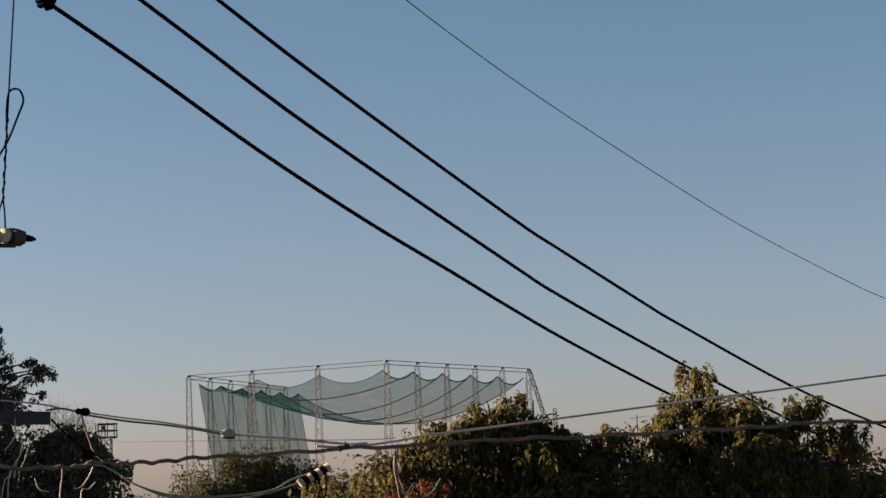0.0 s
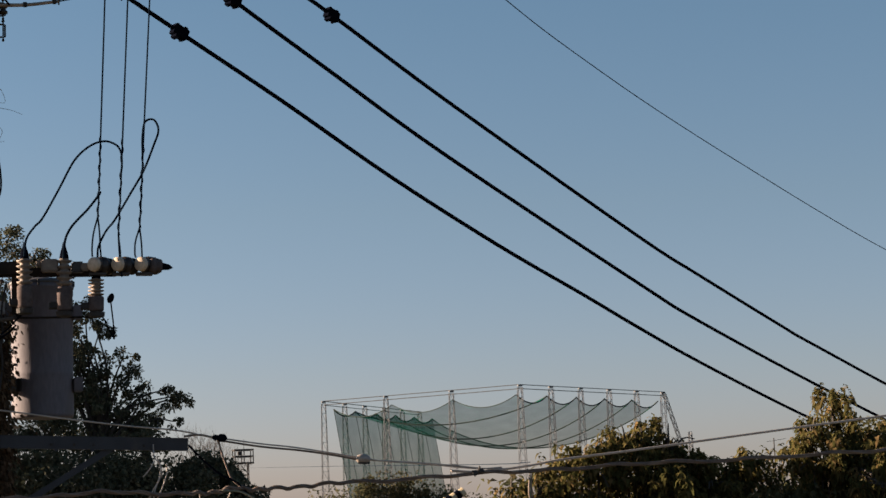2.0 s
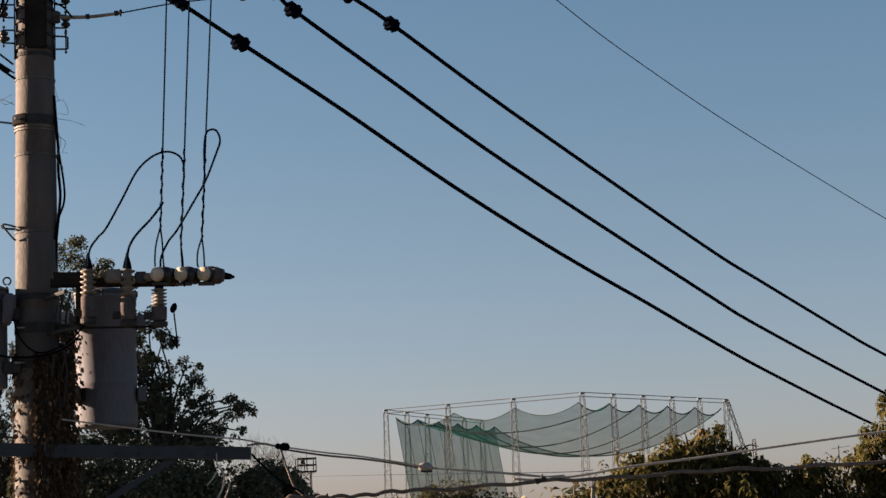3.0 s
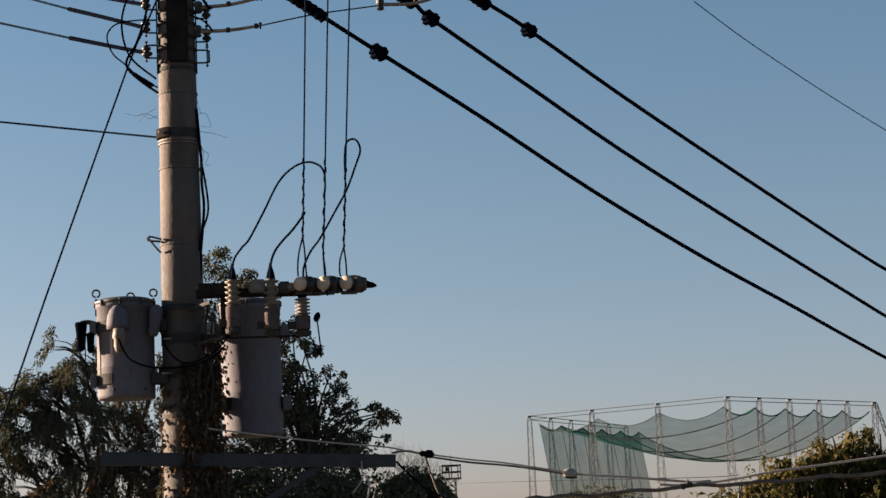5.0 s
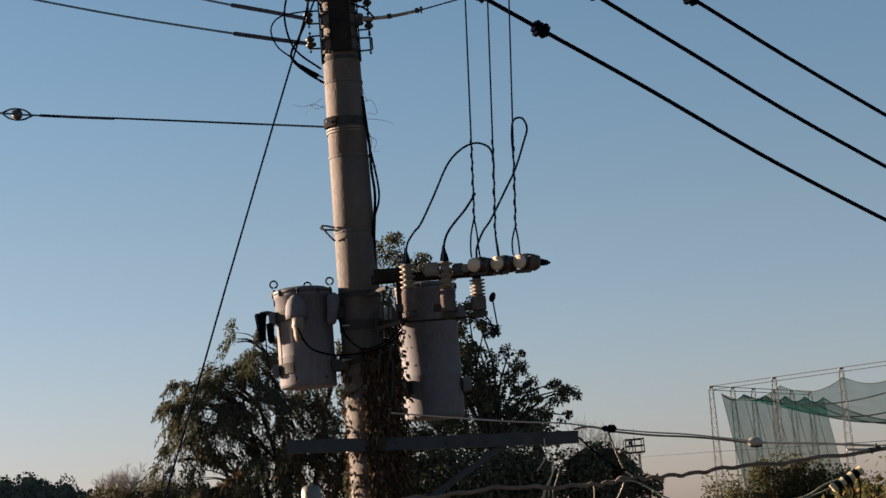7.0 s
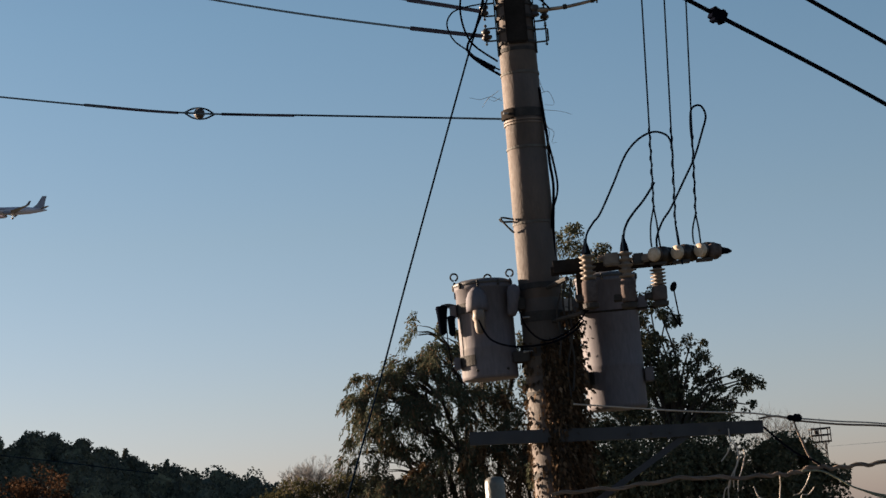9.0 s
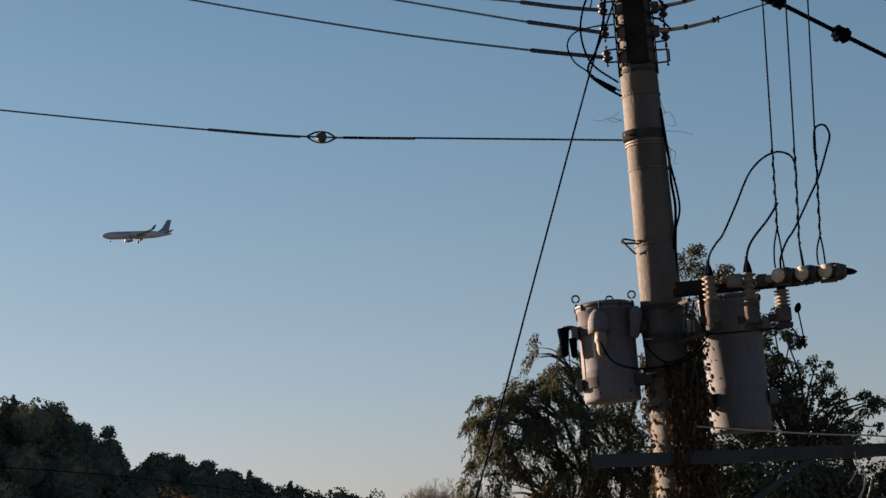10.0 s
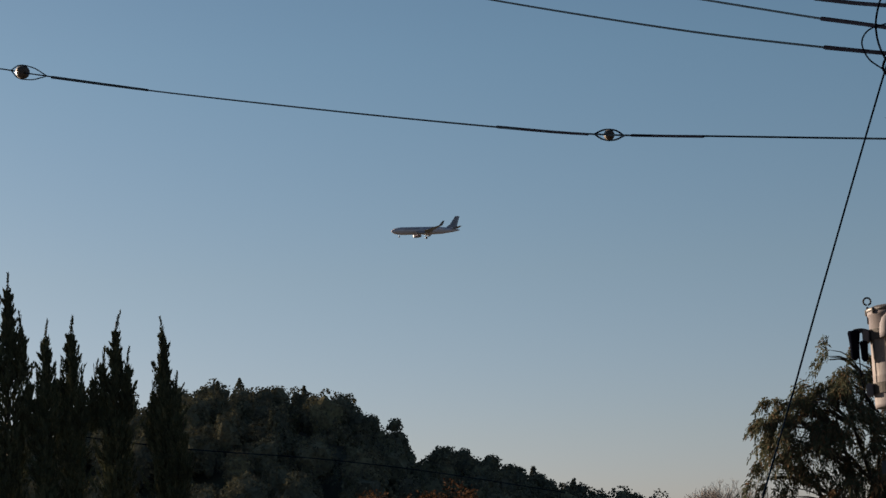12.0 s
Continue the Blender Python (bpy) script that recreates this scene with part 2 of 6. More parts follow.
def add_box(bm, centre, size, rz=0.0, ry=0.0, bevel=0.0):
    g = bmesh.ops.create_cube(bm, size=1.0)["verts"]
    bmesh.ops.transform(bm, verts=g, matrix=Matrix.Translation(centre) @ pose(0, 0, 0, 0, ry, rz) @ Matrix.Diagonal((*size, 1)))
    if bevel:
        es = list({e for v in g for e in v.link_edges})
        bmesh.ops.bevel(bm, geom=es, offset=bevel, segments=2, affect="EDGES")
    return bm


def box(centre, size, rz=0.0, ry=0.0, bevel=0.004):
    return add_box(bmesh.new(), centre, size, rz, ry, bevel)


def arrays_mesh(name, v, f, material, parent, label):
    """One mesh object from arrays of corners and triangles."""
    me = bpy.data.meshes.new(name)
    me.vertices.add(len(v))
    me.vertices.foreach_set("co", v.astype(np.float32).ravel())
    me.loops.add(f.size)
    me.loops.foreach_set("vertex_index", f.astype(np.int32).ravel())
    me.polygons.add(len(f))
    me.polygons.foreach_set("loop_start", np.arange(0, f.size, 3, dtype=np.int32))
    me.update(calc_edges=True)
    me.validate()
    me.materials.append(material)
    ob = new(name, me)
    if parent is not None:
        ob.parent = parent
        if parent.type == "EMPTY":
            ob.matrix_parent_inverse = Matrix.Translation(-parent.location)
    if label:
        ob["label"] = label
    return ob


def arched_leaves(name, P, axis, length, width, material, parent=None, label=""):
    """Long leaves that rise from their sprig and arch over, each folded a little along its midrib."""
    n = len(P)
    rng = np.random.default_rng(n + 1)
    H = axis * (1, 1, 0) + 1e-4
    H /= np.linalg.norm(H, axis=1, keepdims=True)
    S = np.stack([-H[:, 1], H[:, 0], rng.normal(0, 0.25, n)], 1)
    Z = np.array([[0, 0, 1.0]])
    L = length[:, None]
    rise, fall = rng.uniform(0.25, 0.95, (n, 1)), rng.uniform(0.75, 1.45, (n, 1))

    def at(s):
        return P + H * L * (0.85 * s - 0.25 * s * s) + Z * L * (rise * s - fall * s * s)
    w = L * width * 0.5
    v = np.stack([at(0), at(0.3) + S * w, at(0.3) - S * w, at(0.3) - Z * w * 0.25, at(0.66) + S * w * 0.8, at(0.66) - S * w * 0.8, at(0.66) - Z * w * 0.2, at(1.0)], 1).reshape(-1, 3)
    f = np.array([[0, 3, 1], [0, 2, 3], [1, 3, 4], [3, 6, 4], [3, 2, 6], [2, 5, 6], [4, 6, 7], [6, 5, 7]])
    f = (f[None] + (np.arange(n) * 8)[:, None, None]).reshape(-1, 3)
    return arrays_mesh(name, v, f, material, parent, label)


def leaf_cloud(name, P, axis, length, width, material, parent=None, label="", curl=0.25):
    """Many small folded leaves in one mesh. P, axis: n x 3; length: n; width: share of the length."""
    n = len(P)
    rng = np.random.default_rng(n)
    A = axis / np.linalg.norm(axis, axis=1, keepdims=True)
    X = rng.normal(size=(n, 3))
    S = np.cross(A, X)
    S /= np.linalg.norm(S, axis=1, keepdims=True)
    N = np.cross(S, A)
    Lg = length[:, None]
    w = Lg * width * 0.5
    drop = np.array([[0, 0, -1.0]]) * Lg * curl
    v = np.stack([P, P + A * Lg * 0.4 + S * w + N * w * 0.3, P + A * Lg * 0.4 - S * w + N * w * 0.3, P + A * Lg * 0.45 - N * w * 0.2 + drop * (0.2 if curl < 1 else 0.04),
                  P + A * Lg + drop], 1).reshape(-1, 3)
    f = (np.array([[0, 3, 1], [0, 2, 3], [1, 3, 4], [3, 2, 4]])[None] + (np.arange(n) * 5)[:, None, None]).reshape(-1, 3)
    return arrays_mesh(name, v, f, material, parent, label)


def scatter(clumps, count, seed, tufts=14, spread=0.3):
    """Points gathered in uneven tufts within ellipsoids (x, y, z, rx, ry, rz); also the outward direction of each."""
    rng = np.random.default_rng(seed)
    c = np.array(clumps, float)
    vol = (c[:, 3] * c[:, 4] * c[:, 5]) ** 0.67
    share = np.maximum(1, (count * vol / vol.sum()).astype(int))
    P, O = [], []
    for row, k in zip(c, share):
        m = max(4, int(tufts * (row[3] * row[5]) ** 0.5 * 2))
        d = rng.normal(size=(m, 3))
        d /= np.linalg.norm(d, axis=1, keepdims=True)
        centre = d * rng.uniform(0.35, 1.0, (m, 1)) ** 0.6
        pick = rng.integers(0, m, k)
        q = centre[pick] + np.clip(rng.normal(size=(k, 3)), -1.4, 1.4) * spread * rng.uniform(0.5, 1.0, m)[pick][:, None]
        P.append(row[:3] + q * row[3:])
        O.append(q + 1e-3)
    return np.concatenate(P), np.concatenate(O)


def whorls(clumps, sprigs, per, leaf, seed, tufts=14, spread=0.26):
    """Sprigs that each end in a ring of leaves, rising outwards before they arch over."""
    rng = np.random.default_rng(seed)
    P0, O = scatter(clumps, sprigs, seed, tufts, spread)
    n = len(P0)
    o = O / np.linalg.norm(O, axis=1, keepdims=True)
    az = 2 * np.pi * (np.arange(per)[None] + rng.random((n, per)) * 0.8) / per + rng.uniform(0, 6.28, (n, 1))
    A = np.stack([np.cos(az), np.sin(az), rng.uniform(0.1, 1.1, (n, per))], 2) + o[:, None] * 0.55
    P = P0[:, None] + np.stack([np.zeros((n, per)), np.zeros((n, per)), rng.uniform(-0.09, 0.02, (n, per))], 2)
    return P.reshape(-1, 3), A.reshape(-1, 3), leaf * rng.uniform(0.6, 1.2, n * per)


def core(clumps, per_area, seed):
    """Broad inner leaves that close the heart of each clump."""
    rng = np.random.default_rng(seed)
    P = []
    for x, y, z, ax, ay, az in clumps:
        n = int(per_area * (ax * az) + 6)
        d = rng.normal(size=(n, 3))
        d = d / np.linalg.norm(d, axis=1, keepdims=True) * rng.uniform(0.1, 0.72, (n, 1))
        P.append(d * (ax, ay, az) + (x, y, z))
    return np.concatenate(P)


def limbs(bm, base, tops, r, rng, fork=0.45, share=0.5):
    """A tapered trunk with a limb to each of the tops."""
    base = Vector(base)
    mean = sum((Vector(t) for t in tops), Vector()) / len(tops)
    crotch = base.lerp(mean, fork)
    add_tube(bm, smooth_path([base, base.lerp(crotch, 0.5) + Vector((rng.uniform(-0.1, 0.1), 0, 0)), crotch]), r, r * 0.65, 9)
    for t in tops:
        t = Vector(t)
        mid = crotch.lerp(t, 0.5) + Vector((rng.uniform(-0.2, 0.2), rng.uniform(-0.2, 0.2), rng.uniform(0.0, 0.3)))
        add_tube(bm, smooth_path([crotch, mid, t]), r * share, r * 0.08, 6)
    return bm



def weeping(clumps, sprays, per, length, seed, tufts=14, spread=0.22):
    """Hanging feathery sprays: each starts outwards and bends down, set with small leaves."""
    rng = np.random.default_rng(seed)
    P0, O = scatter(clumps, sprays, seed, tufts, spread)
    n = len(P0)
    d = O / np.linalg.norm(O, axis=1, keepdims=True)
    d[:, 2] = d[:, 2] * 0.4 + 0.15
    L = length * rng.uniform(0.5, 1.3, n)
    s = (np.arange(per)[None] + rng.random((n, per))) / per
    P = P0[:, None] + d[:, None] * (L[:, None] * s)[..., None] * 0.8
    P[..., 2] -= L[:, None] * s ** 2 * 0.8
    A = d[:, None] * 0.8 + rng.normal(0, 0.5, P.shape)
    A[..., 2] -= 1.6 * s
    P = P + rng.normal(0, 0.012, P.shape)
    return P.reshape(-1, 3), A.reshape(-1, 3), rng.uniform(0.045, 0.10, n * per)


def arc_plate(cx, cy, z, h, r, a0, a1, t=0.012):
    """A curved plate that hugs a tank over part of its girth."""
    bm = bmesh.new()
    rows = []
    for a in np.linspace(a0, a1, 12):
        rows.append([bm.verts.new((cx + math.cos(a) * q, cy + math.sin(a) * q, w)) for q, w in ((r, z - h / 2), (r + t, z - h / 2), (r + t, z + h / 2), (r, z + h / 2))])
    for p, q in zip(rows, rows[1:]):
        for i in range(4):
            bm.faces.new((p[i], p[(i + 1) % 4], q[(i + 1) % 4], q[i]))
    bm.faces.new(rows[0])
    bm.faces.new(rows[-1][::-1])
    bmesh.ops.recalc_face_normals(bm, faces=bm.faces)
    return bm


# ---- utility pole ----
PX, PY = 0.02, 16.0


def pole_r(z):
    return 0.158 + (9.28 - z) * 0.0085


def strap(bm, z, h, grow=0.006):
    add_lathe(bm, (PX, PY, z - h / 2), (0, 0, 1), [(0, pole_r(z)), (0, pole_r(z) + grow), (h, pole_r(z) + grow), (h, pole_r(z))], 32)
    return bm


utility_pole = thing("utility_pole", (PX, PY, 0), "tall weathered concrete utility pole with steel bands, standing in the ground", "utility pole")
prof = [(z, pole_r(z)) for z in (0, 2, 4, 6)]
for z in np.arange(6.125, 11.9, 0.635):
    r = pole_r(z)
    prof += [(z - 0.012, r), (z - 0.006, r - 0.004), (z + 0.006, r - 0.004), (z + 0.012, r - 0.0005)]
prof += [(11.96, pole_r(11.96)), (12.0, 0.11)]
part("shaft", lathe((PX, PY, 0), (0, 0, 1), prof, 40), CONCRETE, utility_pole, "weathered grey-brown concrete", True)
for z, h in ((8.955, 0.075), (7.50, 0.05), (7.245, 0.085), (6.965, 0.09), (8.665, 0.02), (8.03, 0.02), (9.50, 0.03), (9.30, 0.02), (6.27, 0.09), (5.95, 0.05), (6.62, 0.03)):
    band = part("band", strap(bmesh.new(), z, h), DARK_STEEL if h > 0.022 else JOINT, utility_pole, "dark steel strap" if h > 0.022 else "")
    if h > 0.06:
        a = -2.3
        bx, by = PX + math.cos(a) * (pole_r(z) + 0.02), PY + math.sin(a) * (pole_r(z) + 0.02)
        part("bolt", lathe((bx - 0.05, by, z), (1, 0, 0), [(0, 0.006), (0.01, 0.012), (0.02, 0.012), (0.02, 0.007), (0.1, 0.007)], 8), GALV, band)

part("tie_block", arc_plate(PX, PY, 8.955, 0.08, pole_r(8.955) + 0.006, -math.pi / 2 - 1.5, -math.pi / 2 - 0.45, 0.02), MATT_DARK, utility_pole, "dark tie block of the span wire")
for z in (8.895, 8.87):
    part("wire_wrap", strap(bmesh.new(), z, 0.012, 0.01), TWIST, utility_pole, "wire wrapped round the shaft")

# step bolt that sticks out at the side
for z, side in ((8.06, -1),):
    x0 = PX + side * pole_r(z)
    part("step_bolt", tube([(x0, PY - 0.03, z), (x0 + side * 0.09, PY - 0.05, z + 0.005), (x0 + side * 0.11, PY - 0.05, z + 0.03)], 0.009), DARK_STEEL, utility_pole)
part("hook", tube([(PX - 0.16, PY - 0.08, 8.07), (PX - 0.25, PY - 0.1, 8.09), (PX - 0.26, PY - 0.1, 8.07), (PX - 0.19, PY - 0.1, 7.98), (PX - 0.165, PY - 0.09, 7.96)], 0.008), DARK_STEEL, utility_pole, "bent dark hook")


# secondary racks on both flanks of the pole, near its top
def rack(side, zs, held):
    ob = thing("secondary_rack", (PX + side * 0.17, PY - 0.03, 9.5), "steel secondary rack with spool insulators bolted to the pole", "insulator rack", "secondary racks")
    x = PX + side * (pole_r(9.8) + 0.012)
    part("channel", box((x - side * 0.004, PY - 0.03, 9.95), (0.012, 0.07, 0.95), 0, 0, 0.003), DARK_STEEL, ob, "dark steel channel")
    for z in np.arange(9.56, 10.45, 0.11):
        part("plate", arc_plate(PX, PY, z, 0.026, pole_r(z), -math.pi / 2 + side * 0.62, -math.pi / 2 + side * 1.5), DARK_STEEL, ob)
    for z, has in zip(zs, held):
        xo = x + side * 0.085
        b = add_tube(bmesh.new(), [Vector((x + side * o, PY - 0.06, z + dz)) for o, dz in ((0, -0.055), (0.085, -0.053), (0.1, -0.05), (0.1, 0.05), (0.085, 0.053), (0, 0.055))], 0.008)
        clevis = part("clevis", b, DARK_STEEL, ob, "dark steel clevis")
        part("pin", lathe((xo, PY - 0.06, z - 0.09), (0, 0, 1), [(0, 0.006), (0.012, 0.013), (0.02, 0.006), (0.16, 0.006), (0.165, 0.014), (0.18, 0.01)], 8), DARK_STEEL, clevis)
        if has:
            part("spool", lathe((xo, PY - 0.06, z - 0.04), (0, 0, 1), [(0, 0.025), (0.005, 0.038), (0.025, 0.036), (0.035, 0.022), (0.045, 0.022), (0.055, 0.036), (0.075, 0.038), (0.08, 0.025)], 14), BROWN_GLAZE, ob, "brown porcelain spool", True)
    return ob


rack(-1, (10.07, 9.87, 9.655, 10.27), (1, 1, 1, 1))
rack(1, (9.99, 9.79, 9.61, 10.2), (1, 1, 0, 1))

part("riser_cover", box((0.027, PY - pole_r(10) - 0.012, 10.02), (0.175, 0.05, 0.96), 0, 0, 0.012), MATT_DARK, utility_pole, "dark weathered cover plate")
# conduit and loose cable that run down the pole
part("riser_cable", tube([(0.17, 15.93, 9.163), (0.186, 15.93, 8.921), (0.199, 15.93, 8.729), (0.198, 15.93, 8.537), (0.212, 15.93, 8.346), (0.197, 15.93, 8.157), (0.178, 15.93, 7.969), (0.165, 15.93, 7.734)], 0.012), RUBBER, utility_pole, "black cable clipped to the shaft")
part("riser_cable", tube([(0.177, 15.9, 9.011), (0.192, 15.9, 8.771), (0.24, 15.9, 8.434), (0.24, 15.9, 8.268), (0.185, 15.9, 8.105), (0.168, 15.9, 7.965)], 0.009), RUBBER, utility_pole)
b = bmesh.new()
for path in ([(0.181, 15.85, 9.096), (0.242, 15.85, 9.103), (0.28, 15.85, 9.019), (0.269, 15.85, 8.986), (0.199, 15.85, 8.999)], [(0.187, 15.85, 8.952), (0.313, 15.85, 8.931), (0.418, 15.85, 8.893)], [(0.192, 15.85, 8.856), (0.219, 15.85, 8.759), (0.193, 15.85, 8.617), (0.216, 15.85, 8.521)], [(-0.147, 15.85, 9.064), (-0.239, 15.85, 9.106), (-0.323, 15.85, 9.091), (-0.415, 15.85, 9.114)],
             [(-0.166, 15.85, 9.151), (-0.263, 15.85, 9.088), (-0.312, 15.85, 9.023)], [(0.205, 15.85, 9.104), (0.185, 15.85, 9.168), (0.178, 15.85, 9.216)], [(0.199, 15.85, 8.808), (0.257, 15.85, 8.757), (0.233, 15.85, 8.672), (0.275, 15.85, 8.67)], [(-0.156, 15.85, 9.088), (-0.217, 15.85, 9.067), (-0.276, 15.85, 9.108)], [(0.192, 15.85, 8.594), (0.236, 15.85, 8.544), (0.204, 15.85, 8.474)]):
    add_tube(b, smooth_path(path, 5), 0.0022, 0.0012, 4)
part("dry_vine", b, TWIG, utility_pole, "wispy dry vine tendrils")

# withered creeper round the lower shaft
rng = np.random.default_rng(5)
n = 15000
za = 4.2 + 2.85 * rng.random(n) ** 0.9
az = np.where(rng.random(n) < 0.86, rng.uniform(-1.75, 1.6, n), rng.uniform(0, 2 * np.pi, n))
rr = np.array([pole_r(z) for z in za]) + np.abs(rng.normal(0, 1, n)) * (0.010 + 0.036 * np.clip(np.cos(az) + 0.25, 0, 1))
k = 3200                                         # a loose curtain of it on the tank side
za[:k] = 4.4 + 2.9 * rng.random(k)
az[:k] = rng.uniform(-0.75, 0.9, k)
rr[:k] += rng.random(k) ** 1.6 * 0.09
Pv = np.stack([PX + np.cos(az) * rr, PY + np.sin(az) * rr, za], 1)
leaf_cloud("creeper", Pv, np.stack([np.cos(az) * 0.6, np.sin(az) * 0.6, rng.normal(0, 0.7, n) - 1.0], 1), rng.uniform(0.022, 0.055, n), 0.65, LEAF_VINE, utility_pole, "withered brown creeper clinging to the shaft")
b = bmesh.new()
for k in range(14):
    a0 = rng.uniform(0, 6.28)
    pts = [Vector((PX + math.cos(a0 + 0.25 * math.sin(j * 0.9 + k)) * (pole_r(4 + j * 0.36) + 0.012), PY + math.sin(a0 + 0.25 * math.sin(j * 0.9 + k)) * (pole_r(4 + j * 0.36) + 0.012), 4 + j * 0.36)) for j in range(5 + k % 5)]
    add_tube(b, pts, 0.010, 0.004, 5)
part("vine_stem", b, TWIG, utility_pole)


# ---- transformers ----
def transformer(cx, cy, z0, z1, r, label, feet):
    ob = thing("pole_transformer", (cx, cy, z0), label, "transformer", "pole transformers")
    h = z1 - z0
    tank = part("tank", lathe((cx, cy, z0), (0, 0, 1), [(0, r * 0.9), (0.0, r * 0.985), (0.03, r), (h * 0.3, r), (h * 0.31, r + 0.003), (h * 0.32, r), (h - 0.09, r * 0.995), (h - 0.085, r + 0.008), (h - 0.05, r + 0.008)], 48), TANK, ob, "light grey painted steel", True)
    part("lid", lathe((cx, cy, z1 - 0.052), (0, 0, 1), [(0, r + 0.012), (0.022, r + 0.014), (0.028, r + 0.004), (0.045, r * 0.85), (0.06, r * 0.4), (0.064, 0.02)], 48), TANK_RIM, ob, "shallow domed lid", True)
    for a in feet:
        ex, ey = cx + math.cos(a) * (r + 0.0), cy + math.sin(a) * (r + 0.0)
        part("lifting_lug", box((ex, ey, z1 - 0.07), (0.02, 0.05, 0.14)), TANK, ob)
        ring = [Vector((ex + 0.03 * math.cos(q), ey, z1 + 0.045 + 0.03 * math.sin(q))) for q in np.linspace(-1.4, 4.6, 16)]
        part("lifting_eye", add_tube(bmesh.new(), ring, 0.008, None, 6), DARK_STEEL, ob, "steel ring")
    for q in np.linspace(0.3, 6.0, 9):
        part("lid_bolt", lathe((cx + math.cos(q) * (r + 0.012), cy + math.sin(q) * (r + 0.012), z1 - 0.075), (0, 0, 1), [(0, 0.009), (0.012, 0.012), (0.045, 0.012), (0.05, 0.007)], 6), DARK_STEEL, ob)
    return ob, tank


left_tank, lt = transformer(-0.447, 16.0, 6.775, 7.60, 0.232, "small light-grey cylindrical pole transformer with a bushing hood", (math.pi, 0.15, 1.4))
right_tank, rt = transformer(0.58, 16.42, 6.464, 7.614, 0.252, "tall grey cylindrical pole transformer hung beside the pole", (math.pi * 0.9, 0.2))

# hangers between the tanks and the pole
for zc in (7.36, 6.93):
    part("hanger_strap", arc_plate(-0.447, 16.0, zc, 0.085, 0.232, 2.9, 4.25), DARK_STEEL, left_tank, "dark hanger band")
    part("hanger", box((-0.18, 15.93, zc), (0.14, 0.16, 0.09), 0, 0, 0.006), DARK_STEEL, left_tank)
    part("side_lug", box((-0.705, 15.93, zc - 0.01), (0.055, 0.10, 0.10), 0, 0, 0.008), TANK, left_tank)
for zc in (7.33, 6.73):
    part("hanger_strap", arc_plate(0.58, 16.42, zc, 0.11, 0.252, 2.8, 3.95), DARK_STEEL, right_tank)
    part("hanger", box((0.26, 16.22, zc), (0.20, 0.20, 0.12), 0, 0, 0.006), TANK_RIM, right_tank)
    part("side_lug", box((0.866, 16.35, zc), (0.075, 0.10, 0.12), 0, 0, 0.008), TANK, right_tank)
for zc in (7.19, 7.04, 6.90, 6.65):
    part("rivet", lathe((0.355, 16.30, zc), (-0.85, -0.5, 0), [(0, 0.012), (0.014, 0.012), (0.018, 0.006)], 8), DARK_STEEL, right_tank)
for dx in (-0.09, 0.15):
    y = 16.0 - math.sqrt(0.232 ** 2 - dx ** 2)
    part("drain_plug", lathe((-0.447 + dx, y + 0.005, 6.84), (dx, -0.2, 0), [(0, 0.011), (0.014, 0.011), (0.02, 0.006)], 8), DARK_STEEL, left_tank)

part("seam", box((-0.447 - 0.2, 15.882, 7.13), (0.008, 0.008, 0.50), 0, 0, 0.002), TANK_RIM, left_tank, "welded seam")
# bushing hood and elbow on the front of the small tank
hood = bmesh.new()
add_lathe(hood, (-0.50, 15.775, 7.32), (0, 0, 1), [(0, 0.085), (0.0, 0.09), (0.05, 0.092), (0.11, 0.085), (0.16, 0.065), (0.195, 0.03), (0.20, 0.0)], 20)
part("bushing_hood", hood, TANK, left_tank, "rounded grey hood", True)
part("bushing", lathe((-0.49, 15.70, 7.13), (0, 0, 1), [(0, 0.022), (0.01, 0.032), (0.05, 0.042), (0.10, 0.042), (0.12, 0.055), (0.15, 0.05), (0.19, 0.045)], 14), PORCELAIN, left_tank, "cream porcelain stub", True)
part("side_hood", lathe((-0.225, 15.80, 7.26), (0.15, 0, 1), [(0, 0.025), (0.02, 0.04), (0.12, 0.045), (0.2, 0.055), (0.24, 0.045), (0.26, 0.015)], 16), TANK, left_tank, "", True)
part("arrester", lathe((-0.80, 15.93, 7.17), (0, 0, 1), [(0, 0.012), (0.02, 0.032), (0.16, 0.042), (0.22, 0.05), (0.235, 0.045), (0.24, 0.01)], 14), RUBBER, left_tank, "black rubber-capped terminal", True)
part("arrester_arm", tube([(-0.80, 15.93, 7.40), (-0.74, 15.93, 7.405), (-0.68, 15.95, 7.39)], 0.02), DARK_STEEL, left_tank)
part("arrester", lathe((-0.725, 15.90, 7.15), (0, 0, 1), [(0, 0.012), (0.02, 0.026), (0.10, 0.03), (0.16, 0.034), (0.17, 0.01)], 12), RUBBER, left_tank)
part("ground_lead", tube([(-0.763, 15.75, 7.276), (-0.754, 15.75, 6.978), (-0.708, 15.75, 6.794), (-0.644, 15.75, 6.722)], 0.005), RUBBER, left_tank)

# low-voltage lead from the small tank round the pole
lead = tube([(-0.495, 15.66, 7.237), (-0.442, 15.66, 7.111), (-0.378, 15.66, 7.048), (-0.267, 15.66, 7.005), (-0.155, 15.66, 6.99), (-0.019, 15.66, 6.991), (0.117, 15.66, 7.011), (0.256, 15.66, 7.071), (0.352, 15.66, 7.157)], 0.008)
tagged(part("transformer_lead", lead, RUBBER), "black lead sagging from the small transformer across the pole", "cable")
lead = tube([(-0.163, 15.72, 7.298), (-0.124, 15.72, 7.167), (-0.039, 15.72, 7.062), (0.073, 15.72, 7.028), (0.259, 15.72, 7.109), (0.38, 15.72, 7.231), (0.476, 15.72, 7.317)], 0.007)
tagged(part("transformer_lead", lead, RUBBER), "black lead looped across the pole between the transformers", "cable")
b = bmesh.new()
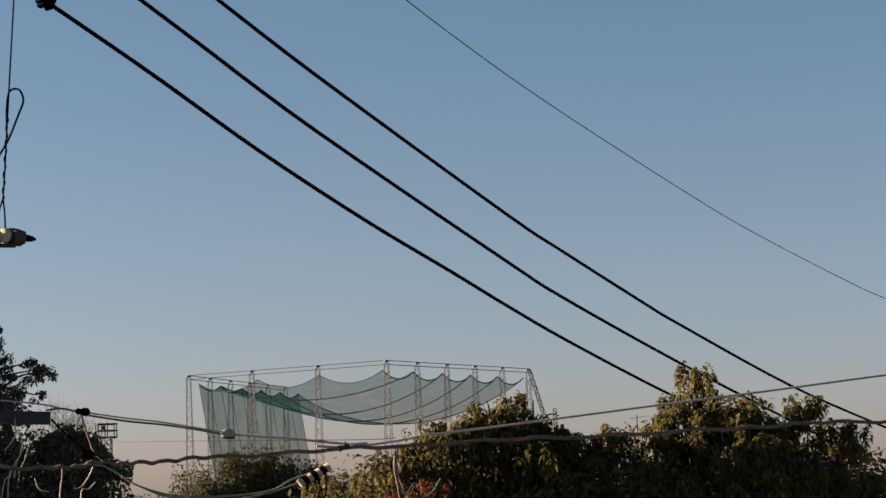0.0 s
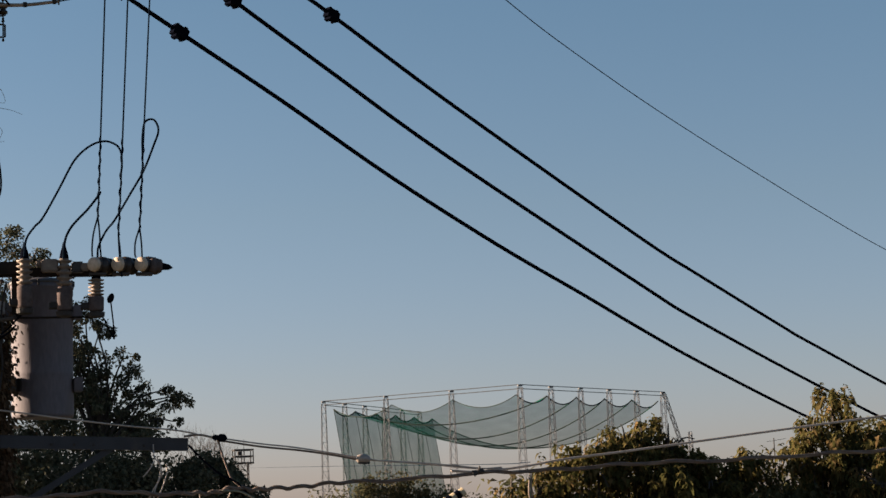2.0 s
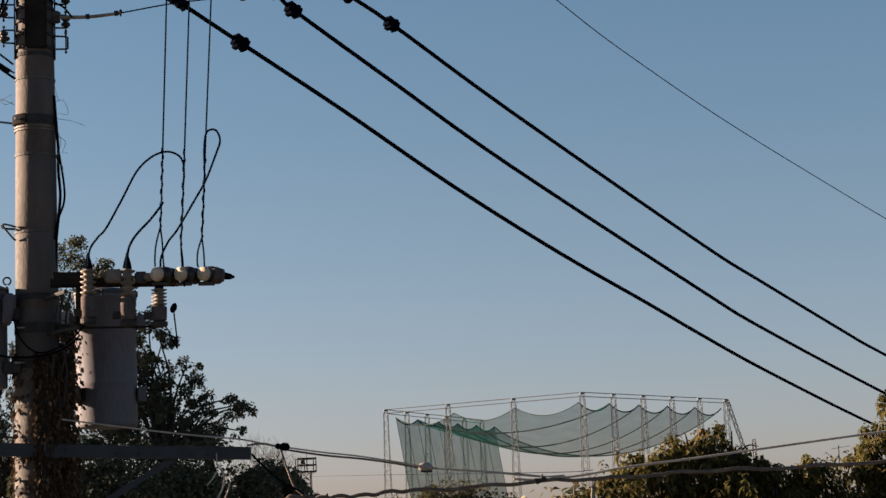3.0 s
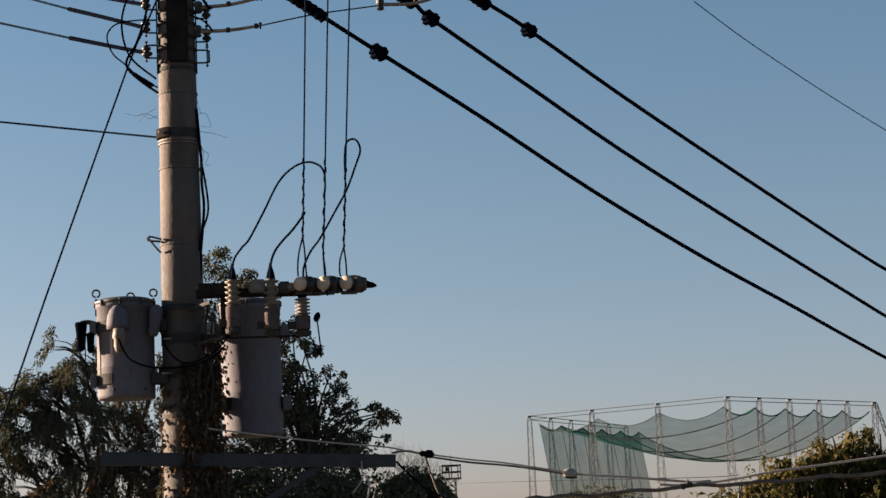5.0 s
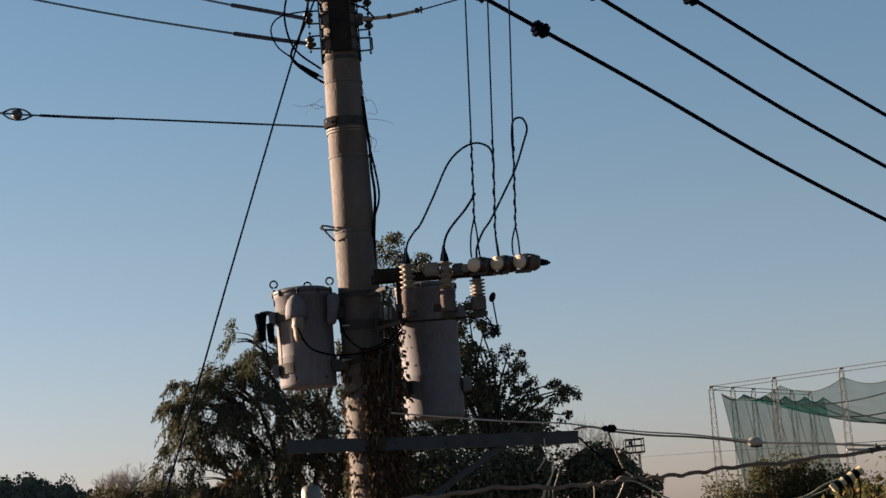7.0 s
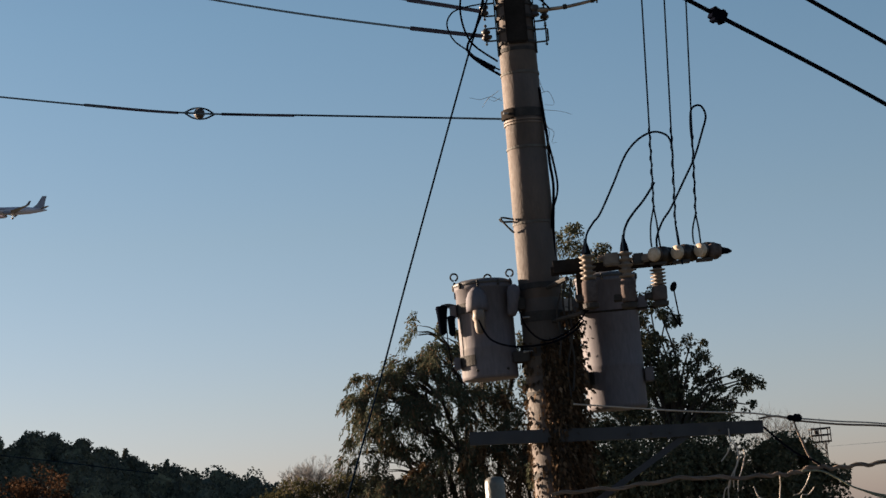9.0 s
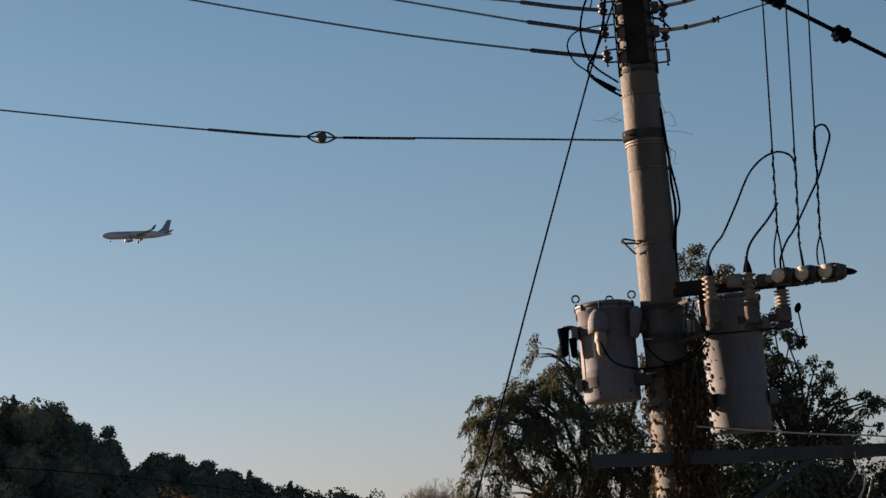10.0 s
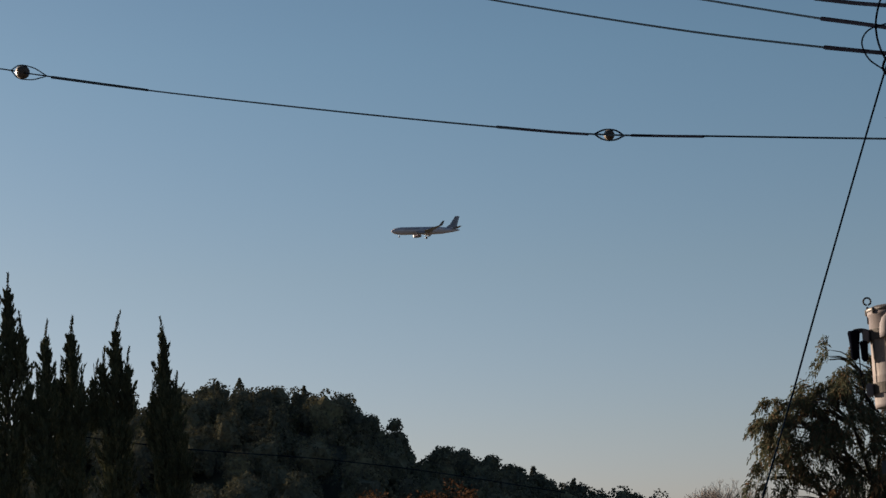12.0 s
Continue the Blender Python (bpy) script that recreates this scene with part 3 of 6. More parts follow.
for path in ([(0.227, 15.8, 7.526), (0.199, 15.8, 7.342), (0.214, 15.8, 7.111), (0.248, 15.8, 6.879), (0.215, 15.8, 6.606)], [(0.283, 15.8, 7.523), (0.243, 15.8, 7.294), (0.248, 15.8, 7.063), (0.188, 15.8, 6.791), (0.194, 15.8, 6.562)], [(0.184, 15.75, 7.406), (0.139, 15.75, 7.248), (0.157, 15.75, 7.063), (0.129, 15.75, 6.881)]):
    add_tube(b, smooth_path(path, 5), 0.009, 0.009, 6)
part("conduit", b, DARK_STEEL, utility_pole, "bundle of pipes and leads beside the shaft")
part("clip", box((0.235, 15.86, 7.32), (0.07, 0.05, 0.10)), GALV, utility_pole)


# ---- cutouts: ribbed porcelain fuse holders in front of the tall tank ----
def cutout(x, y, z0, z1, label):
    ob = thing("fuse_cutout", (x, y, z0), label, "fuse cutout", "fuse cutouts")
    h = z1 - z0
    body = h * 0.46
    barrel = [(0, 0.02), (0.004, 0.052), (0.015, 0.058), (body * 0.9, 0.060), (body, 0.052), (body, 0.02)]
    part("barrel", lathe((x, y, z0), (0, 0, 1), barrel, 20), GREY_GLAZE, ob, "pinkish grey lower barrel", True)
    n = 5
    p = [(body + 0.002, 0.03)]
    for k in range(n):
        s = body + (h - body) * (k + 0.15) / n
        e = (h - body) / n
        p += [(s, 0.034), (s + e * 0.22, 0.056), (s + e * 0.5, 0.064), (s + e * 0.6, 0.038)]
    p += [(h, 0.034), (h + 0.012, 0.02)]
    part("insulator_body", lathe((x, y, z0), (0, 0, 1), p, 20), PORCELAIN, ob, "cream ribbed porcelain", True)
    part("terminal_cap", lathe((x, y, z0 + h), (0, 0, 1), [(0, 0.036), (0.02, 0.034), (0.05, 0.028), (0.09, 0.016), (0.13, 0.008)], 12), RUBBER, ob, "black rubber terminal cap")
    part("lower_skirt", lathe((x, y, z0 - 0.05), (0, 0, 1), [(0, 0.03), (0.01, 0.062), (0.045, 0.066), (0.05, 0.04)], 14), DARK_STEEL, ob, "dark lower skirt")
    part("mount", box((x - 0.07, y + 0.06, z0 + 0.05), (0.09, 0.12, 0.05)), DARK_STEEL, ob)
    return ob


cutout(0.41, 15.25, 7.244, 7.627, "cream porcelain fuse cutout with ribs and a black cap")
cutout(0.71, 15.25, 7.219, 7.627, "cream porcelain fuse cutout with ribs and a black cap")
third = cutout(0.954, 15.27, 7.214, 7.472, "shaded porcelain fuse cutout under the insulator arm")
part("pigtail", tube([(1.062, 15.25, 7.31), (1.07, 15.25, 7.229), (1.081, 15.25, 7.116), (1.087, 15.25, 6.995)], 0.006), RUBBER, third, "black lead hanging loose")
part("clamp", lathe((1.049, 15.25, 7.278), (0.4, 0, 1), [(0, 0.008), (0.015, 0.022), (0.04, 0.026), (0.065, 0.02), (0.08, 0.006)], 18), RUBBER, third, "black moulded cover", True)
part("hanging_lead", tube([(0.971, 15.27, 7.192), (1.013, 15.27, 7.154), (1.061, 15.27, 7.052), (1.088, 15.27, 6.997)], 0.006), RUBBER, third)
tagged(part("cutout_arm", add_box(box((0.68, 15.39, 7.185), (0.62, 0.03, 0.014)), (0.34, 15.41, 7.365), (0.05, 0.05, 0.30)), MATT_DARK), "dark steel arm that carries the fuse cutouts", "bracket")

# ---- insulator arm ----
arm = thing("insulator_arm", (0.175, 15.4, 7.54), "steel side arm with three cream-faced insulators in a row", "insulator arm")
part("bar", add_box(box((0.62, 15.40, 7.54), (1.0, 0.05, 0.07)), (0.291, 15.39, 7.569), (0.30, 0.10, 0.10)), MATT_DARK, arm, "dark steel bar")
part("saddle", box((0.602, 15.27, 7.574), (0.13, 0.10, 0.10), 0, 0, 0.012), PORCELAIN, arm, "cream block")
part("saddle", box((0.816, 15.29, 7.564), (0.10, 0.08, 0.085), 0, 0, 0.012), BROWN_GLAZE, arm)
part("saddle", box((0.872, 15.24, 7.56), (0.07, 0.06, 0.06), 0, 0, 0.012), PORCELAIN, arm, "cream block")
part("saddle", box((0.525, 15.29, 7.598), (0.05, 0.06, 0.05), 0, 0, 0.008), PORCELAIN, arm)
AX = (0.66, 0.75, 0)
for x in (0.935, 1.117, 1.297):
    base = Vector((x, 15.17, 7.571))
    part("insulator", lathe(base, AX, [(0.0, 0.050), (0.012, 0.058), (0.03, 0.060), (0.04, 0.045), (0.07, 0.045), (0.075, 0.068), (0.12, 0.070), (0.125, 0.05), (0.15, 0.05), (0.155, 0.066), (0.19, 0.066), (0.2, 0.03)], 22), BROWN_GLAZE, arm, "brown glazed barrel", True)
    # end face coloured brighter than the other porcelain, as if sunlit
    part("end_face", lathe(base + Vector(AX).normalized() * -0.022, AX, [(0, 0.046), (0.006, 0.054), (0.03, 0.058), (0.036, 0.052)], 22), SUNLIT_CREAM, arm, "cream end face with sunlight in its colour", True)
    part("foot", box((x + 0.03, 15.25, 7.503), (0.13, 0.09, 0.022)), BROWN_GLAZE, arm)
part("end_cap", lathe((1.36, 15.23, 7.569), (1, 0.1, -0.05), [(0, 0.05), (0.02, 0.066), (0.05, 0.066), (0.055, 0.05), (0.075, 0.05), (0.08, 0.055), (0.10, 0.05)], 18), GREY_GLAZE, arm, "ribbed grey end", True)
part("end_nose", lathe((1.447, 15.24, 7.564), (1, 0.1, -0.12), [(0, 0.045), (0.02, 0.03), (0.07, 0.022), (0.10, 0.006)], 14), RUBBER, arm, "black tapered nose", True)

part("standoff", tube([(0.08, 15.86, 7.47), (0.16, 15.6, 7.47), (0.24, 15.36, 7.47)], 0.018), DARK_STEEL, arm, "bracket from the pole")
part("standoff", tube([(0.10, 15.86, 7.19), (0.22, 15.6, 7.19), (0.34, 15.40, 7.19)], 0.016), DARK_STEEL, arm)

# ---- cross-arm for the telephone cables ----
xarm = thing("cross_arm", (PX, 15.8, 6.2), "long grey steel channel cross-arm braced to the pole", "cross-arm")


def channel(bm, a, b, h, d):
    a, b = Vector(a), Vector(b)
    m = (a + b) / 2
    ln = (b - a).length
    ang = math.degrees(math.atan2(b.y - a.y, b.x - a.x))
    slope = -math.degrees(math.asin((b.z - a.z) / ln))
    for off, size in (((0, 0, 0), (ln, 0.008, h)), ((0, d / 2, h / 2 - 0.004), (ln, d, 0.008)), ((0, d / 2, -h / 2 + 0.004), (ln, d, 0.008))):
        g = bmesh.ops.create_cube(bm, size=1.0)["verts"]
        bmesh.ops.transform(bm, verts=g, matrix=Matrix.Translation(m) @ pose(0, 0, 0, 0, slope, ang) @ Matrix.Translation(off) @ Matrix.Diagonal((*size, 1)))
    return bm


part("beam", channel(bmesh.new(), (-0.655, 15.80, 6.297), (0.24, 15.80, 6.252), 0.105, 0.07), ARM_STEEL, xarm)
part("beam", channel(bmesh.new(), (0.235, 15.79, 6.25), (1.70, 15.79, 6.19), 0.102, 0.07), ARM_STEEL, xarm)
for x in (0.62, 0.80, 0.95, 1.35):
    part("bolt", lathe((x, 15.79, 6.235 - (x - 0.24) * 0.04), (0, -1, 0), [(0, 0.012), (0.012, 0.012), (0.016, 0.006)], 6), DARK_STEEL, xarm)
for x in (0.66, 0.94, 1.42):
    part("strap", box((x, 15.785, 6.235 - (x - 0.24) * 0.04), (0.03, 0.012, 0.11), 0, 0, 0.003), ARM_STEEL, xarm)
part("brace", channel(bmesh.new(), (0.10, 15.84, 5.58), (1.11, 15.82, 6.185), 0.05, 0.03), ARM_STEEL, xarm, "diagonal brace")
part("u_bolt", add_lathe(bmesh.new(), (PX, PY, 6.22), (0, 0, 1), [(0, 0.19), (0, 0.205), (0.03, 0.205), (0.03, 0.19)], 30), GALV, xarm)
tagged(part("post_cap", lathe((-0.40, 13.0, 0), (0, 0, 1), [(0, 0.066), (5.2, 0.066), (5.84, 0.066), (5.875, 0.06), (5.89, 0.04), (5.892, 0.0)], 22), surface("dull_grey_pipe", (0.105, 0.10, 0.085), (0.07, 0.068, 0.06), 8, 0.45), None, "", True), "dull grey round-topped pipe post standing free", "post")

# ---- overhead lines ----
def line(name, pts, r, material, label, category="cable", group="", r1=None, per=8, seg=8):
    ob = part(name, tube(pts, r, r1, seg, per), material)
    return tagged(ob, label, category, group)


def spacer(parent, at, along, size=0.1):
    """A dark square clamp with bolts on a cable."""
    d = Vector(along).normalized()
    at = Vector(at)
    q = d.to_track_quat("X", "Z").to_matrix().to_4x4()
    bm = bmesh.new()
    for off, s in (((0, 0, 0), (1.5, 0.85, 1.0)), ((-0.2, 0, -0.45), (0.5, 1.0, 0.5)), ((0.35, 0, 0.5), (0.4, 0.7, 0.35)), ((0.4, 0, -0.5), (0.25, 0.5, 0.4)), ((-0.45, 0, 0.5), (0.25, 0.5, 0.3))):
        g = bmesh.ops.create_cube(bm, size=1.0)["verts"]
        bmesh.ops.transform(bm, verts=g, matrix=Matrix.Translation(at) @ q @ Matrix.Translation(Vector(off) * size) @ Matrix.Diagonal((*(Vector(s) * size), 1)))
    bmesh.ops.bevel(bm, geom=bm.edges[:], offset=0.006, segments=1, affect="EDGES")
    return part("clamp", bm, RUBBER, parent, "dark moulded clamp")


def sleeve(parent, a, b, r):
    a, b = Vector(a), Vector(b)
    n = int((b - a).length / 0.03)
    prof = [(0, r * 0.4)]
    for k in range(n):
        s = (b - a).length * (k + 0.5) / n
        prof.append((s, r * (1.0 if k % 2 else 0.86)))
    prof.append(((b - a).length, r * 0.4))
    return part("sleeve", lathe(a, b - a, prof, 12), RUBBER, parent, "ribbed black splice sleeve")


# three heavy insulated conductors that leave the pole top and run away downhill
c1 = [(0.064, 16, 10.809), (0.886, 16.426, 10.355), (1.231, 16.605, 10.177), (1.814, 16.908, 9.882), (2.798, 17.419, 9.388), (3.926, 18.007, 8.791), (5.137, 18.636, 8.217), (6.223, 19.2, 7.732)]
e1 = [(6.398, 19.8, 7.838), (7.35, 20.902, 7.612), (8.68, 22.427, 7.315), (11.114, 25.184, 6.834), (13.631, 28, 6.393)]
c2 = [(0.06, 16, 11.403), (2.016, 17.209, 10.541), (2.367, 17.429, 10.336), (3.362, 18.049, 9.835), (4.715, 18.894, 9.167), (6.49, 20, 8.376)]
e2 = [(7.544, 21.2, 8.116), (8.635, 22.253, 7.801), (11.219, 24.707, 7.171), (14.501, 27.769, 6.426), (16.923, 30, 5.882)]
c3 = [(0.079, 16, 11.768), (2.858, 17.91, 10.698), (3.457, 18.322, 10.457), (4.867, 19.3, 9.808), (6.74, 20.6, 8.995)]
e3 = [(7.78, 21.8, 8.757), (8.828, 22.682, 8.423), (10.464, 24.043, 7.922), (11.235, 24.678, 7.701), (14.164, 27.059, 6.94), (17.16, 29.446, 6.328), (20.413, 32, 5.718)]
for near, far, name in ((c1, e1, "lowest"), (c2, e2, "middle"), (c3, e3, "upper")):
    cable = line("power_cable", near[:-1] + far, 0.0205, RUBBER, "thick black insulated power cable, the " + name + " of three in a row", "power cable", "heavy power cables", per=5)
    if name == "lowest":
        spacer(cable, near[3], Vector(near[4]) - Vector(near[3]))
        sleeve(cable, [(0.924, 16.6, 10.389), (1.326, 16.6, 10.11)][0], [(0.924, 16.6, 10.389), (1.326, 16.6, 10.11)][1], 0.058)
    elif name == "middle":
        spacer(cable, near[2], Vector(near[3]) - Vector(near[2]))
        sleeve(cable, Vector(near[1]) + Vector((-0.12, -0.06, 0.06)), Vector(near[1]) + Vector((0.2, 0.12, -0.1)), 0.07)
    else:
        spacer(cable, near[2], Vector(near[3]) - Vector(near[2]))
        sleeve(cable, Vector(near[1]) + Vector((-0.15, -0.08, 0.07)), Vector(near[1]) + Vector((0.16, 0.1, -0.09)), 0.065)

line("thin_wire", [(6.173, 22, 11.79), (6.839, 22.511, 11.518), (7.563, 23.062, 11.262), (8.58, 23.828, 10.926), (9.679, 24.648, 10.598), (10.869, 25.525, 10.265), (12.159, 26.468, 9.909), (13.563, 27.482, 9.544), (15.096, 28.578, 9.208), (16.775, 29.765, 8.866), (18.01, 30.63, 8.649), (22.903, 34, 7.886)], 0.0062, WIRE, "single thin dark wire crossing the sky beyond the heavy cables", "wire")

# tap wires that drop from the heavy cables to the insulator arm
for pts, splits in (([(1.166, 16.3, 11.329), (1.109, 15.946, 10.203), (1.015, 15.444, 8.636), (0.985, 15.283, 8.145), (0.97, 15.22, 7.952)], [(0.969, 15.2, 7.949), (0.934, 15.2, 7.815), (0.922, 15.2, 7.703), (0.923, 15.2, 7.635)]),
                    ([(1.391, 16.3, 11.528), (1.298, 15.918, 10.186), (1.19, 15.465, 8.632), (1.155, 15.32, 8.142), (1.127, 15.22, 7.808)], [(1.126, 15.2, 7.805), (1.129, 15.2, 7.714), (1.133, 15.2, 7.633)]),
                    ([(1.592, 16.3, 11.625), (1.478, 15.89, 10.17), (1.354, 15.442, 8.619), (1.316, 15.298, 8.13), (1.293, 15.22, 7.867)], [(1.291, 15.2, 7.864), (1.257, 15.2, 7.753), (1.251, 15.2, 7.662), (1.258, 15.2, 7.626)])):
    tap = line("tap_wire", pts, 0.0068, WIRE, "upright insulated tap wire dropping to the insulator arm", "wire", "tap wires")
    part("pigtail", tube(splits, 0.007), WIRE, tap)
    e = Vector(splits[0])
    part("pigtail", tube([e, e + Vector((0.012, 0, -0.12)), e + Vector((0.016, 0, -0.24)), e + Vector((0.022, -0.01, -0.33))], 0.007), WIRE, tap)
    wrap = [Vector(pts[-1]) + (Vector(pts[2]) - Vector(pts[-1])) * (k / 40) + Vector((math.cos(k * 0.9), math.sin(k * 0.9), 0)) * 0.008 for k in range(41)]
    part("tie_wrap", add_tube(bmesh.new(), wrap, 0.006, None, 5), WIRE, tap, "wire wrapped round in a spiral")
line("jumper", [(0.407, 15.2, 7.64), (0.423, 15.2, 7.774), (0.486, 15.2, 7.87), (0.548, 15.2, 7.939), (0.668, 15.2, 8.155), (0.793, 15.2, 8.391), (0.913, 15.2, 8.508), (1.028, 15.2, 8.549), (1.117, 15.2, 8.521), (1.154, 15.2, 8.464), (1.161, 15.2, 8.372), (1.15, 15.2, 8.258)], 0.0085, WIRE, "dark jumper arching from a fuse cutout to a tap wire", "wire", "jumpers")
line("jumper", [(0.704, 15.2, 7.624), (0.716, 15.2, 7.759), (0.752, 15.2, 7.847), (0.81, 15.2, 7.921), (0.892, 15.2, 8.007), (0.97, 15.2, 8.108), (0.994, 15.2, 8.148)], 0.0095, WIRE, "short dark jumper rising from a fuse cutout", "wire", "jumpers")
line("jumper", [(0.963, 15.2, 7.633), (0.972, 15.2, 7.714), (1.029, 15.2, 7.833), (1.102, 15.2, 7.928), (1.228, 15.2, 8.14), (1.33, 15.2, 8.318), (1.411, 15.2, 8.52), (1.45, 15.2, 8.634), (1.428, 15.2, 8.713), (1.383, 15.2, 8.729), (1.34, 15.2, 8.694), (1.323, 15.2, 8.571), (1.323, 15.2, 8.433)], 0.0085, WIRE, "dark jumper looping high beside the last tap wire", "wire", "jumpers")

# conductors to the other side, with black covers where they meet the rack
for pts, k in (([(-5.12, 25, 13.726), (-3.596, 22.24, 12.587), (-2.465, 20.172, 11.741), (-1.668, 18.7, 11.151), (-0.985, 17.429, 10.644), (-0.601, 16.706, 10.347), (-0.201, 15.95, 10.054)], 4), ([(-5.587, 25, 13.848), (-4.45, 23.118, 13.013), (-3.261, 21.13, 12.12), (-1.918, 18.859, 11.116), (-0.925, 17.153, 10.37), (-0.562, 16.525, 10.107), (-0.233, 15.95, 9.861)], 4), ([(-10.211, 28, 15.469), (-8.456, 25.954, 14.428), (-6.279, 23.39, 13.154), (-4.345, 21.077, 12.001), (-2.307, 18.594, 10.807), (-0.901, 16.845, 10.021), (-0.531, 16.379, 9.821), (-0.193, 15.95, 9.64)], 5)):
    w = line("service_conductor", pts, 0.0125, WIRE, "dark service conductor running off from the pole rack", "wire", "service conductors", 0.0088)
    part("cover", tube(pts[k:], 0.020, 0.017), RUBBER, w, "thick black end cover")
line("rack_jumper", [(-0.298, 15.74, 10.248), (-0.31, 15.74, 10.176), (-0.376, 15.74, 10.057), (-0.423, 15.74, 9.866), (-0.404, 15.74, 9.672), (-0.332, 15.74, 9.525), (-0.153, 15.74, 9.373)], 0.0085, RUBBER, "black jumper looped beside the rack", "wire", "rack jumpers")
line("rack_jumper", [(-0.197, 15.72, 10.092), (-0.23, 15.72, 9.9), (-0.31, 15.72, 9.663), (-0.386, 15.72, 9.532), (-0.376, 15.72, 9.45), (-0.27, 15.72, 9.345), (-0.136, 15.72, 9.248)], 0.010, RUBBER, "black jumper looped beside the rack", "wire", "rack jumpers")
line("rack_jumper", [(-0.207, 15.7, 9.865), (-0.385, 15.7, 9.848), (-0.493, 15.7, 9.81), (-0.543, 15.7, 9.716), (-0.499, 15.7, 9.58), (-0.392, 15.7, 9.479), (-0.291, 15.7, 9.379), (-0.142, 15.7, 9.291)], 0.0065, RUBBER, "thin black jumper looped beside the rack", "wire", "rack jumpers")
line("rack_jumper", [(-0.321, 15.7, 10.213), (-0.308, 15.7, 10.091), (-0.325, 15.7, 10.024)], 0.006, RUBBER, "thin black jumper looped beside the rack", "wire", "rack jumpers")
line("rack_jumper", [(-0.336, 15.73, 9.417), (-0.26, 15.73, 9.366), (-0.179, 15.73, 9.314)], 0.017, RUBBER, "taped black splice of the jumpers", "wire", "rack jumpers")
line("rack_jumper", [(0.191, 15.78, 10.191), (0.233, 15.78, 10.082), (0.284, 15.78, 9.992), (0.321, 15.78, 9.981)], 0.012, RUBBER, "thick black jumper beside the rack", "wire", "rack jumpers")
line("rack_jumper", [(0.131, 15.78, 9.926), (0.245, 15.78, 9.872), (0.32, 15.78, 9.786)], 0.008, RUBBER, "black jumper beside the rack", "wire", "rack jumpers")


def strain_clamp(pts, label):
    ob = thing("strain_clamp", pts[0], label, "strain clamp", "strain clamps")
    part("rod", tube(pts, 0.017, 0.013), ROD, ob, "tarnished metal rod", True)
    for k in (0.45, 0.9):
        p, q = Vector(pts[0]), Vector(pts[-1])
        part("collar", lathe(p.lerp(q, k) + Vector((0, 0, -0.012 if k < 0.6 else 0)), q - p, [(0, 0.018), (0.004, 0.022), (0.03, 0.022), (0.034, 0.016)], 10), DARK_STEEL, ob)
    part("spool_eye", lathe(Vector(pts[0]) + Vector((0, 0, -0.05)), (0, 0, 1), [(0, 0.02), (0.01, 0.035), (0.04, 0.025), (0.06, 0.035), (0.09, 0.035), (0.1, 0.02)], 12), BROWN_GLAZE, ob)
    part("keeper", lathe(Vector(pts[-1]) + Vector((0, 0, -0.03)), (0, 0, 1), [(0, 0.006), (0.03, 0.008), (0.05, 0.014), (0.06, 0.006)], 8), DARK_STEEL, ob)
    return ob


strain_clamp([(0.204, 15.8, 9.992), (0.465, 15.8, 10.015), (0.728, 15.8, 10.077)], "tarnished metal strain clamp reaching out from the rack")
strain_clamp([(0.194, 15.8, 9.788), (0.453, 15.8, 9.796), (0.714, 15.8, 9.833)], "tarnished metal strain clamp reaching out from the rack")
strain_clamp([(1.81, 16.6, 10.234), (2.139, 16.6, 10.251), (2.475, 16.6, 10.361)], "tarnished metal strain clamp at the far end of a wire")
line("low_wire", [(0.714, 15.8, 9.833), (1.195, 16.144, 10.022), (1.835, 16.6, 10.232)], 0.006, WIRE, "thin grey wire between two strain clamps", "wire", "low wires")
line("low_wire", [(0.728, 15.8, 10.077), (1.204, 16.073, 10.236), (1.727, 16.37, 10.416), (2.846, 17, 10.818)], 0.006, WIRE, "thin grey wire leaving a strain clamp", "wire", "low wires")

# guys
guy = line("span_guy", [(-19.12, 30, 15.544), (-15.813, 27.772, 14.363), (-13.901, 26.462, 13.687), (-13.309, 26.052, 13.457), (-12.598, 25.557, 13.195), (-10.399, 24.008, 12.379), (-6.829, 21.411, 11.109), (-4.297, 19.489, 10.221), (-3.143, 18.585, 9.841), (-2.148, 17.789, 9.556), (-0.433, 16.37, 9.052), (-0.058, 16.05, 8.94)], 0.011, WIRE, "dark span wire with ball insulators tied to the pole", "guy wire", "", 0.0085)


def ball(at, along, r, reach=4.2):
    d, s, u = frame_along(along)
    at = Vector(at)
    part("ball_insulator", lathe(at - d * r, d, [(0, r * 0.3), (r * 0.2, r * 0.65), (r * 0.6, r * 0.95), (r * 0.9, r * 0.88), (r * 1.1, r * 0.88), (r * 1.4, r * 0.95), (r * 1.8, r * 0.65), (r * 2, r * 0.3)], 18), RUST, guy, "rust-brown and white ball insulator", True)
    part("ball_rim", lathe(at - d * r * 0.12, d, [(0, r * 0.9), (0.0, r * 1.0), (r * 0.24, r * 1.0), (r * 0.24, r * 0.9)], 18), WHITE_BALL, guy)
    b = bmesh.new()
    for sg in (-1, 1):
        for e in (-1, 1):
            far = reach if e > 0 else 4.2
            add_tube(b, smooth_path([at + d * e * r * far, at + d * e * r * far * 0.48 + u * sg * r * 0.8, at + u * sg * r * 1.02, at - d * e * r * 0.5 + u * sg * r * 0.95], 5), 0.009, 0.009, 6)
    part("loop", b, WIRE, guy, "wire loop that grips the ball")


